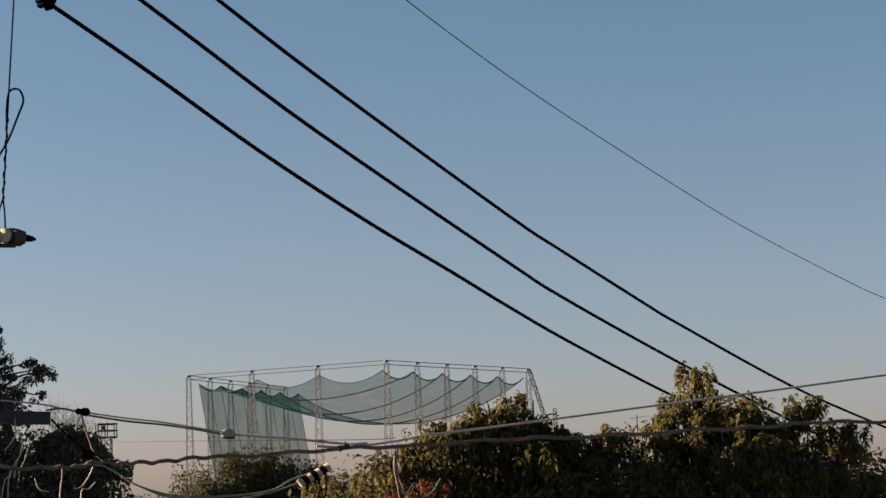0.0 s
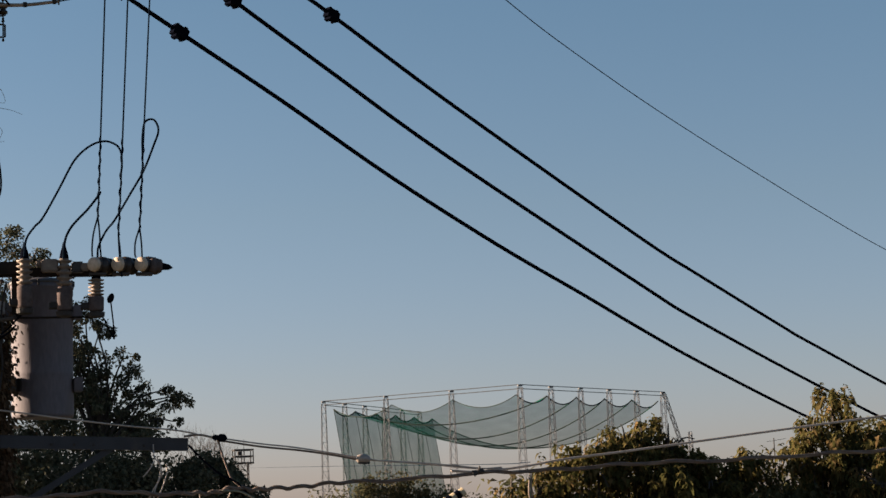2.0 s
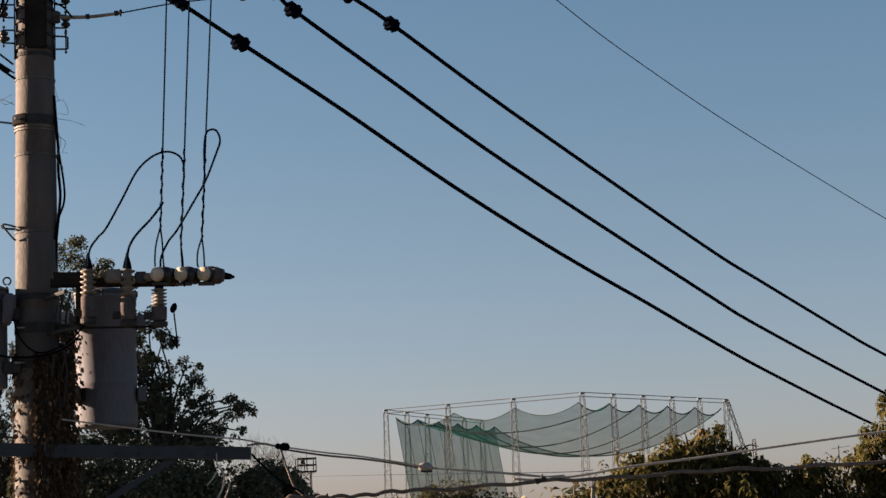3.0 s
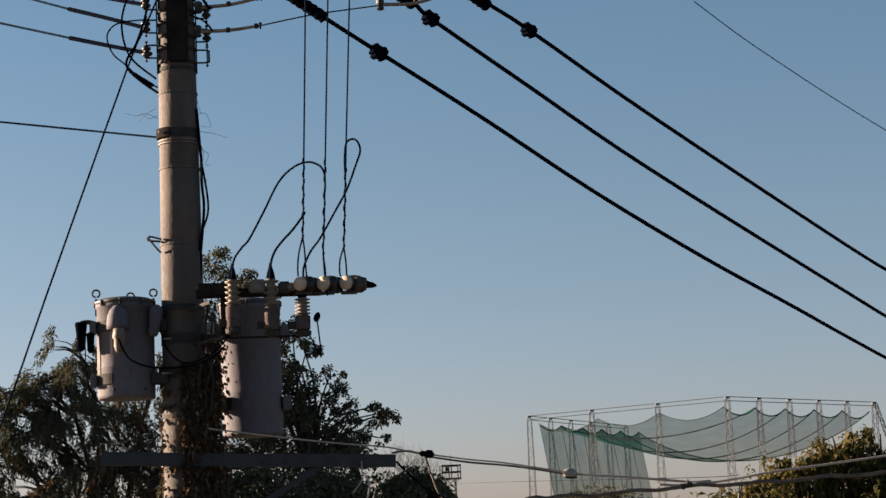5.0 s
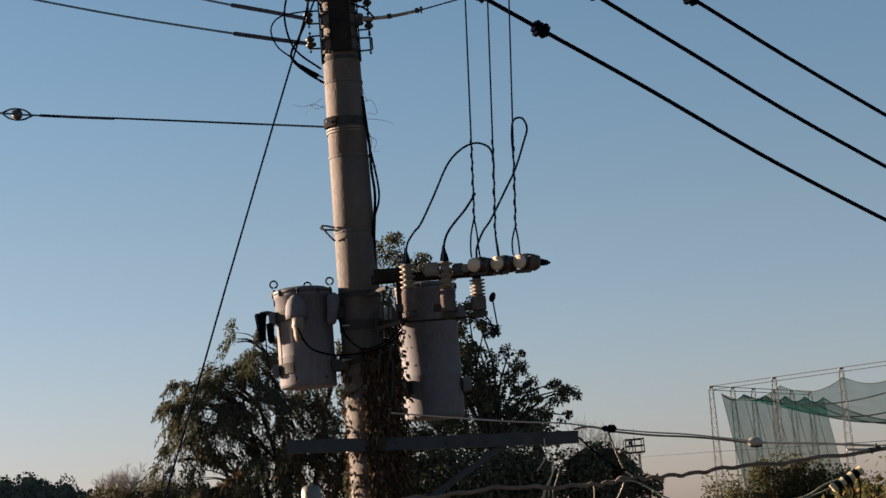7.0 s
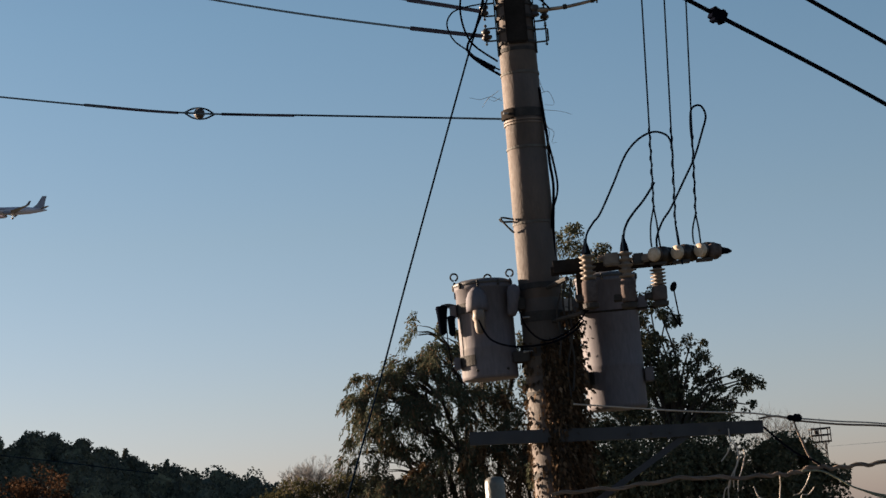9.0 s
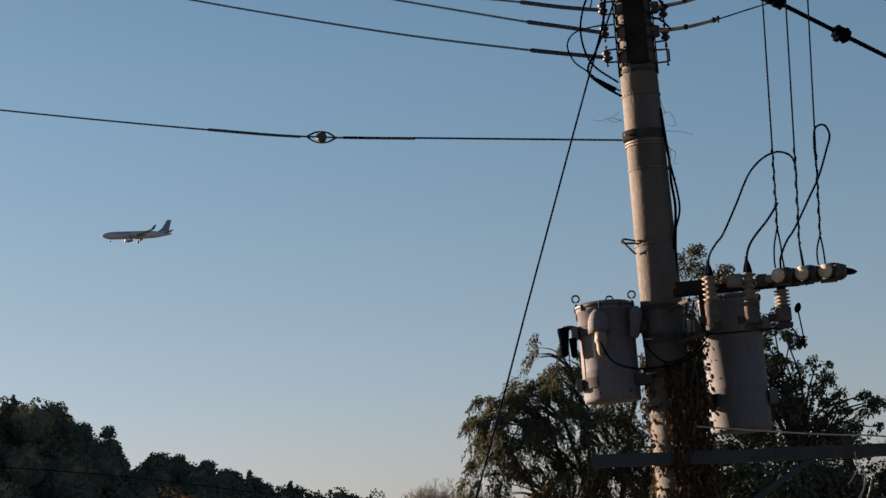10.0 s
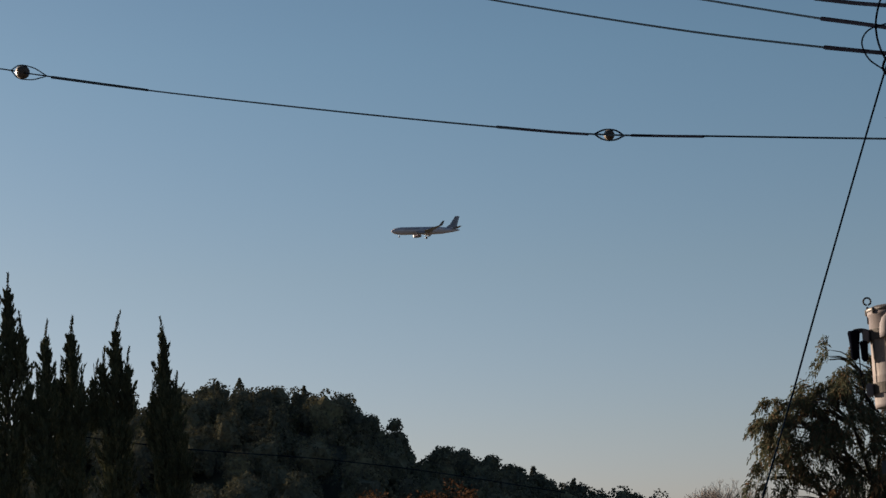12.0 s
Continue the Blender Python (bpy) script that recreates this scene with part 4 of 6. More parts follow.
ball([(-3.162, 18.7, 9.867)][0], (1, -0.8, -0.32), 0.054)
ball([(-13.333, 26.1, 13.48)][0], (1, -0.8, -0.4), 0.105, 8.5)
part("grip", tube([(-4.572, 19.9, 10.358), (-3.74, 18.802, 9.978), (-3.287, 18.2, 9.778)], 0.016, 0.013), RUBBER, guy, "black preformed grip")
part("grip", tube([(-2.858, 18.2, 9.723), (-2.451, 17.698, 9.567), (-2.052, 17.2, 9.414)], 0.014, 0.012), RUBBER, guy, "black preformed grip")
part("grip", tube([(-12.601, 25.6, 13.197), (-11.435, 24.801, 12.772), (-10.423, 24.1, 12.404)], 0.022, 0.017), RUBBER, guy, "black preformed grip")
gd = [(-0.079, 15.75, 10.172), (-0.24, 15.75, 9.802), (-0.389, 15.75, 9.457), (-1.068, 15.75, 7.587), (-1.582, 15.75, 6.155)]
line("down_guy", gd + [(-3.85, 15.75, 0.0)], 0.008, WIRE, "taut dark guy wire slanting from the pole to the ground", "guy wire", per=3)

# telephone lines across the foot of the view
mess = line("messenger_wire", [(0.203, 15.72, 6.497), (0.766, 15.72, 6.409), (1.218, 15.72, 6.345), (1.627, 15.72, 6.297), (1.921, 15.72, 6.225)] + [(1.931, 15.75, 6.234), (2.281, 15.75, 6.177), (2.599, 15.75, 6.134), (3.106, 15.75, 6.04), (3.293, 15.75, 6.008), (3.67, 15.75, 5.971), (4.077, 15.75, 5.924), (4.296, 15.75, 5.928)], 0.0065, PALE_WIRE, "pale messenger wire slung from the cross-arm", "telephone cable", per=5)
part("lashed_cable", tube([(1.929, 15.74, 6.216), (2.279, 15.74, 6.154), (2.597, 15.74, 6.115), (2.849, 15.74, 6.073), (3.104, 15.74, 6.022)], 0.0085), TWIST, mess, "brown lashed cable under the messenger")
part("lashing_clamp", lathe([(1.887, 15.72, 6.238), (1.963, 15.72, 6.228)][0], (1, 0, -0.1), [(0, 0.012), (0.02, 0.026), (0.05, 0.022), (0.06, 0.034), (0.10, 0.034), (0.12, 0.01)], 10), RUBBER, mess, "black cable clamp")
part("drop_cable", tube([(1.936, 15.72, 6.206), (1.983, 15.72, 6.048), (2.048, 15.72, 5.889), (2.181, 15.72, 5.809)], 0.008), TWIST, mess, "brown drop cable")
part("clamp_tail", tube([(1.661, 15.72, 6.25), (1.786, 15.72, 6.26), (1.922, 15.72, 6.229)], 0.009), TWIST, mess)
mk = Vector([(3.114, 15.7, 6.029)][0])
part("marker_ball", lathe(mk - Vector((0.06, 0, -0.006)), (1, 0, -0.1), [(0, 0.014), (0.015, 0.030), (0.04, 0.038), (0.08, 0.038), (0.105, 0.030), (0.12, 0.014)], 16), WHITE_BALL, mess, "white marker sleeve", True)
part("marker_clip", tube([mk + Vector((-0.045, -0.012, -0.03)), mk + Vector((0, -0.022, -0.036)), mk + Vector((0.05, -0.012, -0.034))], 0.009), DARK_STEEL, mess)
line("drop_wire", [(3.86, 15.75, 5.911), (4.076, 15.75, 5.896), (4.295, 15.75, 5.909), (4.541, 15.75, 5.936), (4.839, 15.75, 5.98), (5.343, 15.75, 6.026), (5.961, 15.75, 6.089), (6.916, 15.75, 6.187), (8.018, 15.75, 6.296), (9.212, 15.75, 6.42), (10.605, 15.75, 6.547)], 0.010, PALE_WIRE, "pale drop wire rising beyond the bushes", "telephone cable", per=5)
line("drop_wire", [(3.152, 15.75, 6.021), (3.575, 15.75, 5.987), (3.861, 15.75, 5.957), (4.247, 15.75, 5.915), (4.541, 15.75, 5.94)], 0.006, PALE_WIRE, "thin pale wire slack under the messenger", "telephone cable", per=5)
tw = thing("twisted_cable", (1.3, 15.7, 5.8), "brown bundle of twisted telephone cables sagging across the view", "telephone cable")
base = smooth_path([(-0.038, 15.6, 5.788), (0.499, 15.6, 5.804), (1.078, 15.6, 5.824)] + [(1.614, 15.6, 5.792), (1.855, 15.6, 5.798), (2.076, 15.6, 5.823), (2.299, 15.6, 5.807), (2.615, 15.6, 5.825), (3.072, 15.6, 5.844), (4.013, 15.6, 5.874), (4.988, 15.6, 5.905), (6.001, 15.6, 5.928), (7.321, 15.6, 5.955), (8.145, 15.6, 5.99), (9.095, 15.6, 5.999), (10.462, 15.6, 6.027)], 14)
base = [p + Vector((0, 0, 0.008 * math.sin(i * 0.8) + 0.006 * math.sin(i * 0.31))) for i, p in enumerate(base)]
for ph, mt, lab in ((0, TWIST, "brown strand"), (2.1, TWIST, ""), (4.2, TWIST, "")):
    st = [p + Vector((0, math.cos(i * 0.55 + ph), math.sin(i * 0.55 + ph))) * 0.0095 for i, p in enumerate(base)]
    part("strand", add_tube(bmesh.new(), st, 0.009, None, 6), mt, tw, lab)
jb = Vector([(4.037, 15.58, 5.887)][0])
b = tube([jb + Vector((-0.03, 0, -0.02)), jb + Vector((0.01, -0.01, 0.01)), jb + Vector((0.025, 0, 0.05))], 0.018, 0.008)
add_tube(b, [jb + Vector((-0.04, 0, 0.0)), jb + Vector((0.06, 0, 0.012))], 0.02, 0.012)
add_tube(b, [jb + Vector((0.01, 0, 0.01)), jb + Vector((0.05, 0, 0.03))], 0.012, 0.006)
part("tie", b, DARK_STEEL, tw, "dark wire tie")
slack = line("slack_cable", [(1.941, 15.58, 5.808), (2.095, 15.58, 5.791), (2.228, 15.58, 5.716), (2.338, 15.58, 5.641), (2.562, 15.58, 5.562), (2.788, 15.58, 5.533), (3.108, 15.58, 5.527), (3.433, 15.58, 5.561), (3.599, 15.58, 5.638), (3.765, 15.58, 5.688)], 0.0075, GREEN_CABLE, "greenish slack cable hanging below the twisted bundle", "telephone cable")
part("second_strand", tube([(2.338, 15.58, 5.641), (2.606, 15.58, 5.534), (3.061, 15.58, 5.497), (3.386, 15.58, 5.535), (3.621, 15.58, 5.601), (3.755, 15.58, 5.651)], 0.007, None, 8, 8), GREEN_CABLE, slack, "second greenish strand")
gt = [(3.668, 15.58, 5.604), (3.928, 15.58, 5.738)]
guard = thing("cable_guard", gt[0], "yellow and black striped cable guard sleeve", "cable guard")
g0, g1 = Vector(gt[0]), Vector(gt[1])
for k in range(7):
    part("stripe", lathe(g0.lerp(g1, k / 7), (g1 - g0) + Vector((0, 0, 0.05)), [(0, 0.030), (0.003, 0.038), (0.036, 0.038), (0.039, 0.030)], 12), YELLOW if k % 2 == 0 else RUBBER, guard, "yellow ring" if k % 2 == 0 else "black ring")
for pts in ([(3.822, 15.58, 5.677), (3.837, 15.58, 5.548), (3.786, 15.58, 5.426)], [(3.879, 15.58, 5.707), (3.895, 15.58, 5.574), (3.853, 15.58, 5.424)], [(4.514, 15.6, 5.882), (4.499, 15.6, 5.738), (4.528, 15.6, 5.597), (4.595, 15.6, 5.456)], [(4.495, 15.6, 5.882), (4.478, 15.6, 5.715), (4.502, 15.6, 5.575), (4.517, 15.6, 5.459)]):
    part("tail", tube(pts, 0.007), RUBBER if pts[0][0] < 4 else TWIST, tw, "cable tail hanging down")
part("tail", tube([(4.495, 15.6, 5.88), (4.492, 15.6, 5.716), (4.49, 15.6, 5.661), (4.521, 15.6, 5.549), (4.615, 15.6, 5.463), (4.733, 15.6, 5.468), (4.813, 15.6, 5.521), (4.875, 15.6, 5.612)], 0.0045), GREEN_CABLE, tw, "greenish loop hanging down")
# pale loose tails round the bundle, below the cross-arm
for pts in ([(1.421, 15.786, 6.2), (1.421, 15.7, 6.096), (1.462, 15.66, 6.019), (1.448, 15.66, 5.909), (1.397, 15.66, 5.817), (1.368, 15.66, 5.725)], [(1.438, 15.66, 6.087), (1.469, 15.66, 6.01), (1.458, 15.66, 5.925), (1.419, 15.66, 5.833), (1.403, 15.66, 5.724)],
            [(1.509, 15.66, 6.035), (1.516, 15.66, 5.975), (1.481, 15.66, 5.857), (1.444, 15.66, 5.773), (1.435, 15.66, 5.689)], [(1.328, 15.66, 5.937), (1.378, 15.66, 5.995), (1.421, 15.66, 6.062)], [(1.767, 15.61, 5.798), (1.771, 15.66, 5.712), (1.758, 15.66, 5.628), (1.744, 15.66, 5.4)],
            [(2.01, 15.61, 5.791), (1.984, 15.66, 5.723), (1.923, 15.66, 5.64), (1.863, 15.66, 5.624)], [(2.034, 15.66, 5.674), (1.982, 15.66, 5.621), (1.923, 15.66, 5.605), (1.919, 15.66, 5.4)], [(1.394, 15.61, 5.808), (1.36, 15.66, 5.725), (1.351, 15.66, 5.4)], [(1.56, 15.66, 5.719), (1.593, 15.66, 5.633), (1.669, 15.66, 5.605)], [(1.368, 15.66, 5.742), (1.326, 15.66, 5.692), (1.293, 15.66, 5.5)]):
    part("tail", tube(pts, 0.005), PALE_WIRE, tw, "pale loose cable tail")
line("drop_cable", [(1.682, 15.6, 6.176), (1.791, 15.6, 6.06), (1.923, 15.6, 5.943), (2.057, 15.6, 5.871), (2.145, 15.6, 5.778)], 0.008, RUBBER, "thick black cable dropping from the end of the cross-arm", "cable")
line("far_wire", [(-17.43, 36, 8.863), (-15.819, 38.284, 8.615), (-13.916, 41.143, 8.454), (-12.121, 44, 8.199), (-9.744, 48, 7.731)], 0.012, WIRE, "thin dark wire before the wooded hill", "wire")

# ---- ground ----
bm = bmesh.new()
bmesh.ops.create_grid(bm, x_segments=60, y_segments=60, size=4500)
for v in bm.verts:
    v.co.z = -0.02 if v.co.xy.length > 40 else 0.0
tagged(part("ground", bm, GROUND), "dry grass and soil reaching to the horizon", "ground", "", "structure")


# ---- trees and bushes ----
def broadleaf(name, base, clumps, count, leaf, width, material, label, category, seed, trunk_r=0.12, droop=0.9, spread=0.3, curl=0.25, group="", tufts=14, fork=0.45, heart=0, twig_r=0.5, ring=0):
    ob = thing(name, base, label, category, group)
    rng = random.Random(seed)
    tops = [(c[0], c[1], c[2] + c[5] * 0.35) for c in clumps]
    b = limbs(bmesh.new(), base, tops, trunk_r, rng, fork, twig_r)
    nr = np.random.default_rng(seed)
    P, O = scatter(clumps, count, seed, tufts, spread)
    for i in nr.integers(0, len(P), 40 + 6 * len(clumps)):
        c = min(clumps, key=lambda q: (P[i][0] - q[0]) ** 2 + (P[i][2] - q[2]) ** 2)
        m = Vector((c[0], c[1], c[2] - c[5] * 0.2))
        e = Vector(P[i])
        add_tube(b, smooth_path([m, m.lerp(e, 0.55) + Vector((0, 0, 0.08)), e], 3), trunk_r * 0.14, trunk_r * 0.04, 4)
    part("trunk", b, BARK, ob, "dark trunk with limbs and twigs")
    ax = O / np.linalg.norm(O, axis=1, keepdims=True) * 0.8 + nr.normal(0, 0.55, P.shape)
    ax[:, 2] -= droop
    Ln = leaf * nr.uniform(0.6, 1.25, len(P))
    if ring:
        P, ax, Ln = whorls(clumps, count // ring, ring, leaf, seed, tufts, spread)
        arched_leaves("leaves", P, ax, Ln, width, material, ob)
        P, ax, Ln = np.zeros((0, 3)), np.zeros((0, 3)), np.zeros(0)
    if heart:
        Q = core(clumps, heart, seed + 500)
        P, ax, Ln = np.concatenate([P, Q]), np.concatenate([ax, nr.normal(0, 1, Q.shape)]), np.concatenate([Ln, np.minimum(0.12, leaf * nr.uniform(1.2, 2.0, len(Q)))])
    leaf_cloud("crown", P, ax, Ln, width, material, ob, "", curl)
    return ob


G = "bushes beside the cables"
broadleaf("bush", (6.2, 19.3, 0), [(p[0], p[1], p[2], r, r, r) for p, r in zip([(6.684, 19, 6.276), (6.42, 19, 6.12), (6.962, 19, 6.142), (6.111, 19, 6.001), (5.818, 19, 5.883), (5.533, 19, 5.755), (5.264, 19, 5.673)], (0.26, 0.28, 0.28, 0.28, 0.24, 0.24, 0.24))] + [(p[0], p[1], p[2], r, r, r) for p, r in zip([(5.81, 19, 5.91), (6.202, 19, 6.045), (6.519, 19, 6.149), (7.05, 19, 5.98), (7.4, 19, 5.78), (7.7, 19, 5.72)], (0.3, 0.28, 0.3, 0.35, 0.35, 0.35))] + [(5.6, 19.9, 5.1, 1.0, 0.6, 0.6), (6.9, 19, 5.9, 0.36, 0.5, 0.46), (6.95, 19, 5.75, 0.6, 0.6, 0.42), (6.5, 19, 5.72, 0.4, 0.5, 0.4), (6.88, 19, 6.02, 0.26, 0.4, 0.36), (6.1, 19, 5.55, 0.4, 0.5, 0.36), (6.05, 19.1, 5.5, 0.62, 0.6, 0.4), (5.2, 19, 5.25, 0.6, 0.6, 0.45), (6.9, 19.2, 5.2, 0.8, 0.7, 0.6), (5.9, 19.4, 4.7, 1.2, 0.8, 0.7), (6.3, 19.3, 3.2, 1.5, 0.9, 1.1)], 33000, 0.105, 0.36, LEAF_BUSH,
          "tall bush with long drooping olive leaves in evening light", "bush", 11, 0.1, -0.4, 0.27, 1.15, G, heart=35, ring=8)
broadleaf("bush", (7.7, 19.6, 0), [(7.65, 19.2, 5.68, 0.38, 0.4, 0.40), (7.95, 19.2, 6.02, 0.13, 0.15, 0.2), (8.1, 19.2, 5.6, 0.4, 0.5, 0.42), (7.4, 19.6, 5.2, 0.6, 0.5, 0.5), (7.8, 19.6, 4.4, 0.9, 0.8, 0.8)], 12000, 0.1, 0.36, LEAF_BUSH,
          "low bush with drooping leaves and thin top sprigs", "bush", 12, 0.08, -0.4, 0.3, 1.15, G, heart=60, ring=8)
broadleaf("bush", (8.9, 19.2, 0), [(8.79, 19, 6.52, 0.2, 0.3, 0.34), (8.84, 19, 6.16, 0.34, 0.5, 0.42), (8.72, 19, 5.85, 0.42, 0.5, 0.42), (9.15, 19, 5.95, 0.36, 0.5, 0.36), (9.4, 19, 5.98, 0.34, 0.4, 0.34), (8.55, 19, 6.25, 0.18, 0.3, 0.26), (8.9, 18.1, 5.75, 0.3, 0.25, 0.4), (9.35, 18.1, 5.55, 0.35, 0.25, 0.4), (9.7, 19, 6.0, 0.3, 0.4, 0.34), (8.62, 19, 5.95, 0.32, 0.4, 0.36), (9.55, 19, 6.08, 0.42, 0.5, 0.4), (9.8, 19.1, 5.85, 0.4, 0.5, 0.4), (8.6, 19.1, 5.55, 0.55, 0.5, 0.4), (9.5, 19.2, 5.5, 0.6, 0.6, 0.45), (9.0, 19.3, 4.6, 1.1, 0.8, 0.8), (9.0, 19.3, 3.0, 1.3, 0.9, 1.0), (9.12, 18.25, 5.72, 0.24, 0.2, 0.36), (9.0, 18.3, 5.35, 0.3, 0.2, 0.3), (9.75, 18.3, 5.6, 0.25, 0.2, 0.3)], 26000, 0.105, 0.38, LEAF_BUSH,
          "tallest bush with broad drooping olive leaves turning yellow", "bush", 13, 0.1, -0.4, 0.27, 1.15, G, fork=0.4, heart=35, twig_r=0.3, ring=8)
broadleaf("bush", (9.7, 20.2, 0), [(9.85, 20.2, 5.95, 0.35, 0.4, 0.48), (10.0, 20.2, 5.4, 0.6, 0.5, 0.5)], 6000, 0.08, 0.5, LEAF_DARK,
          "dark green rounded bush behind the olive ones", "bush", 14, 0.09, 0.5, 0.3, 0.2, G)
broadleaf("bush", (10.4, 19.2, 0), [(10.14, 19, 6.1, 0.26, 0.35, 0.32), (10.45, 19, 5.65, 0.45, 0.5, 0.4), (10.4, 19.1, 5.2, 0.6, 0.6, 0.45), (10.3, 19.3, 4.4, 0.9, 0.8, 0.8)], 15000, 0.1, 0.36, LEAF_BUSH,
          "bush with drooping dark olive leaves at the end of the row", "bush", 15, 0.09, -0.4, 0.28, 1.15, G, heart=35, ring=8)
broadleaf("bush", (11.2, 20.4, 0), [(11.0, 20.3, 5.45, 0.55, 0.5, 0.5), (11.8, 20.4, 5.2, 0.7, 0.5, 0.6), (11.4, 20.4, 4.4, 1.0, 0.7, 0.9)], 9000, 0.075, 0.5, LEAF_DARK,
          "low dark green bush at the end of the row", "bush", 16, 0.09, 0.4, 0.3, 0.2, G)
broadleaf("autumn_bush", (5.3, 18.0, 0), [(5.09, 17.9, 5.47, 0.10, 0.16, 0.06), (5.40, 17.9, 5.53, 0.13, 0.16, 0.09), (5.55, 17.9, 5.50, 0.09, 0.16, 0.08), (5.35, 17.95, 5.1, 0.4, 0.25, 0.25)], 620, 0.06, 0.42, LEAF_RED,
          "small bush with orange-red autumn leaves", "bush", 17, 0.05, 0.6, 0.3)
# added front row of dark leaves: stands for the shade low on the bushes
broadleaf("undergrowth", (7.8, 18.5, 0), [(6.6, 18.6, 4.8, 0.55, 0.35, 0.45), (7.4, 18.6, 5.05, 0.5, 0.3, 0.42), (8.25, 18.6, 5.05, 0.55, 0.3, 0.42), (7.2, 18.5, 5.0, 0.6, 0.4, 0.5), (8.0, 18.5, 5.1, 0.6, 0.4, 0.45), (6.6, 18.45, 4.8, 0.6, 0.4, 0.4), (8.9, 18.5, 4.9, 0.6, 0.4, 0.5), (9.8, 18.5, 4.9, 0.7, 0.4, 0.5)], 26000, 0.07, 0.5, LEAF_DARK,
          "dense dark leaves added for the shade at the foot of the bushes", "undergrowth", 19, 0.08, 0.6, 0.45, 0.4, heart=150)
# dense dark undergrowth that closes the row below
broadleaf("undergrowth", (8.0, 20.5, 0), [(5.2, 20.4, 4.6, 0.9, 0.5, 0.8), (6.4, 20.5, 4.9, 1.0, 0.5, 0.8), (7.6, 20.5, 4.75, 1.0, 0.5, 0.75), (8.8, 20.5, 5.0, 1.0, 0.5, 0.8), (10.0, 20.6, 4.85, 1.0, 0.5, 0.8), (11.2, 20.6, 4.7, 1.0, 0.5, 0.7)], 22000, 0.12, 0.55, LEAF_DARK,
          "dense dark green undergrowth behind the bushes", "undergrowth", 18, 0.1, 0.3, 0.45)

# the feathery conifer behind the pole
CON = [(p[0], p[1], p[2], r, r, r * 0.7) for p, r in zip([(-2.765, 28, 6.892), (-2.395, 28, 7.267), (-2.581, 28, 7.598), (-2.183, 28, 7.614), (-2.447, 28, 7.8), (-1.846, 28, 7.95), (-2.096, 28, 7.81), (-1.324, 28, 8.1), (-1.353, 28, 7.484), (-1.925, 28, 7.118), (-1.301, 28, 6.841)], (0.3, 0.35, 0.28, 0.35, 0.3, 0.35, 0.35, 0.4, 0.45, 0.45, 0.5))] + [(-1.782, 28, 8.52, 0.12, 0.12, 0.34), (-1.404, 28, 8.316, 0.26, 0.3, 0.22), (-1.6, 28, 8.05, 0.26, 0.4, 0.28), (-1.75, 28, 7.85, 0.55, 0.6, 0.60), (-2.3, 28, 7.3, 0.5, 0.5, 0.5), (-1.2, 28.2, 7.5, 0.7, 0.7, 0.75), (-2.35, 28, 6.55, 0.6, 0.6, 0.5), (-0.5, 28.4, 8.0, 0.65, 0.7, 0.6), (-1.3, 28.2, 6.6, 0.9, 0.8, 0.7), (0.3, 28.5, 8.5, 0.6, 0.7, 0.7), (0.1, 28.4, 7.3, 0.9, 0.9, 0.9), (-0.3, 28.4, 6.2, 1.3, 0.9, 0.8), (-2.3, 28.1, 5.9, 0.9, 0.7, 0.5), (-1.0, 28.4, 5.2, 1.8, 1.0, 0.9)]
conifer = thing("conifer", (-0.4, 28.6, 0), "large dark conifer with drooping feathery sprays behind the pole", "tree")
rnd = random.Random(21)
b = limbs(bmesh.new(), (-0.4, 28.6, 0), [(c[0], c[1] + 0.2, c[2] - 0.2) for c in CON[13:21]], 0.24, rnd, 0.55, 0.3)
for c in CON:
    for _ in range(7):
        s0 = Vector((c[0] * 0.6 - 0.2, c[1] + 0.2, c[2] - 0.35))
        e0 = Vector((c[0] + rnd.uniform(-0.45, 0.45) * c[3], c[1] + rnd.uniform(-1, 1) * c[4], c[2] + rnd.uniform(-0.4, 0.5) * c[5]))
        add_tube(b, smooth_path([s0, s0.lerp(e0, 0.55) + Vector((0, 0, 0.12)), e0], 3), 0.016, 0.004, 4)
part("trunk", b, BARK, conifer, "dark trunk with limbs and twigs")
P, A, Ln = weeping(CON, 6800, 15, 0.3, 22, 11, 0.17)
leaf_cloud("crown", P, A, Ln * 0.75, 0.36, LEAF_TREE, conifer, "", 0.2)
P, A, Ln = weeping([(-0.75, 27.8, 7.0, 0.55, 0.4, 0.6), (-1.3, 27.7, 6.3, 0.6, 0.4, 0.5), (-0.3, 27.7, 6.1, 0.5, 0.4, 0.5)], 260, 12, 0.3, 23)
leaf_cloud("withered_sprays", P, A, Ln, 0.4, LEAF_DRY, conifer, "withered brown sprays")

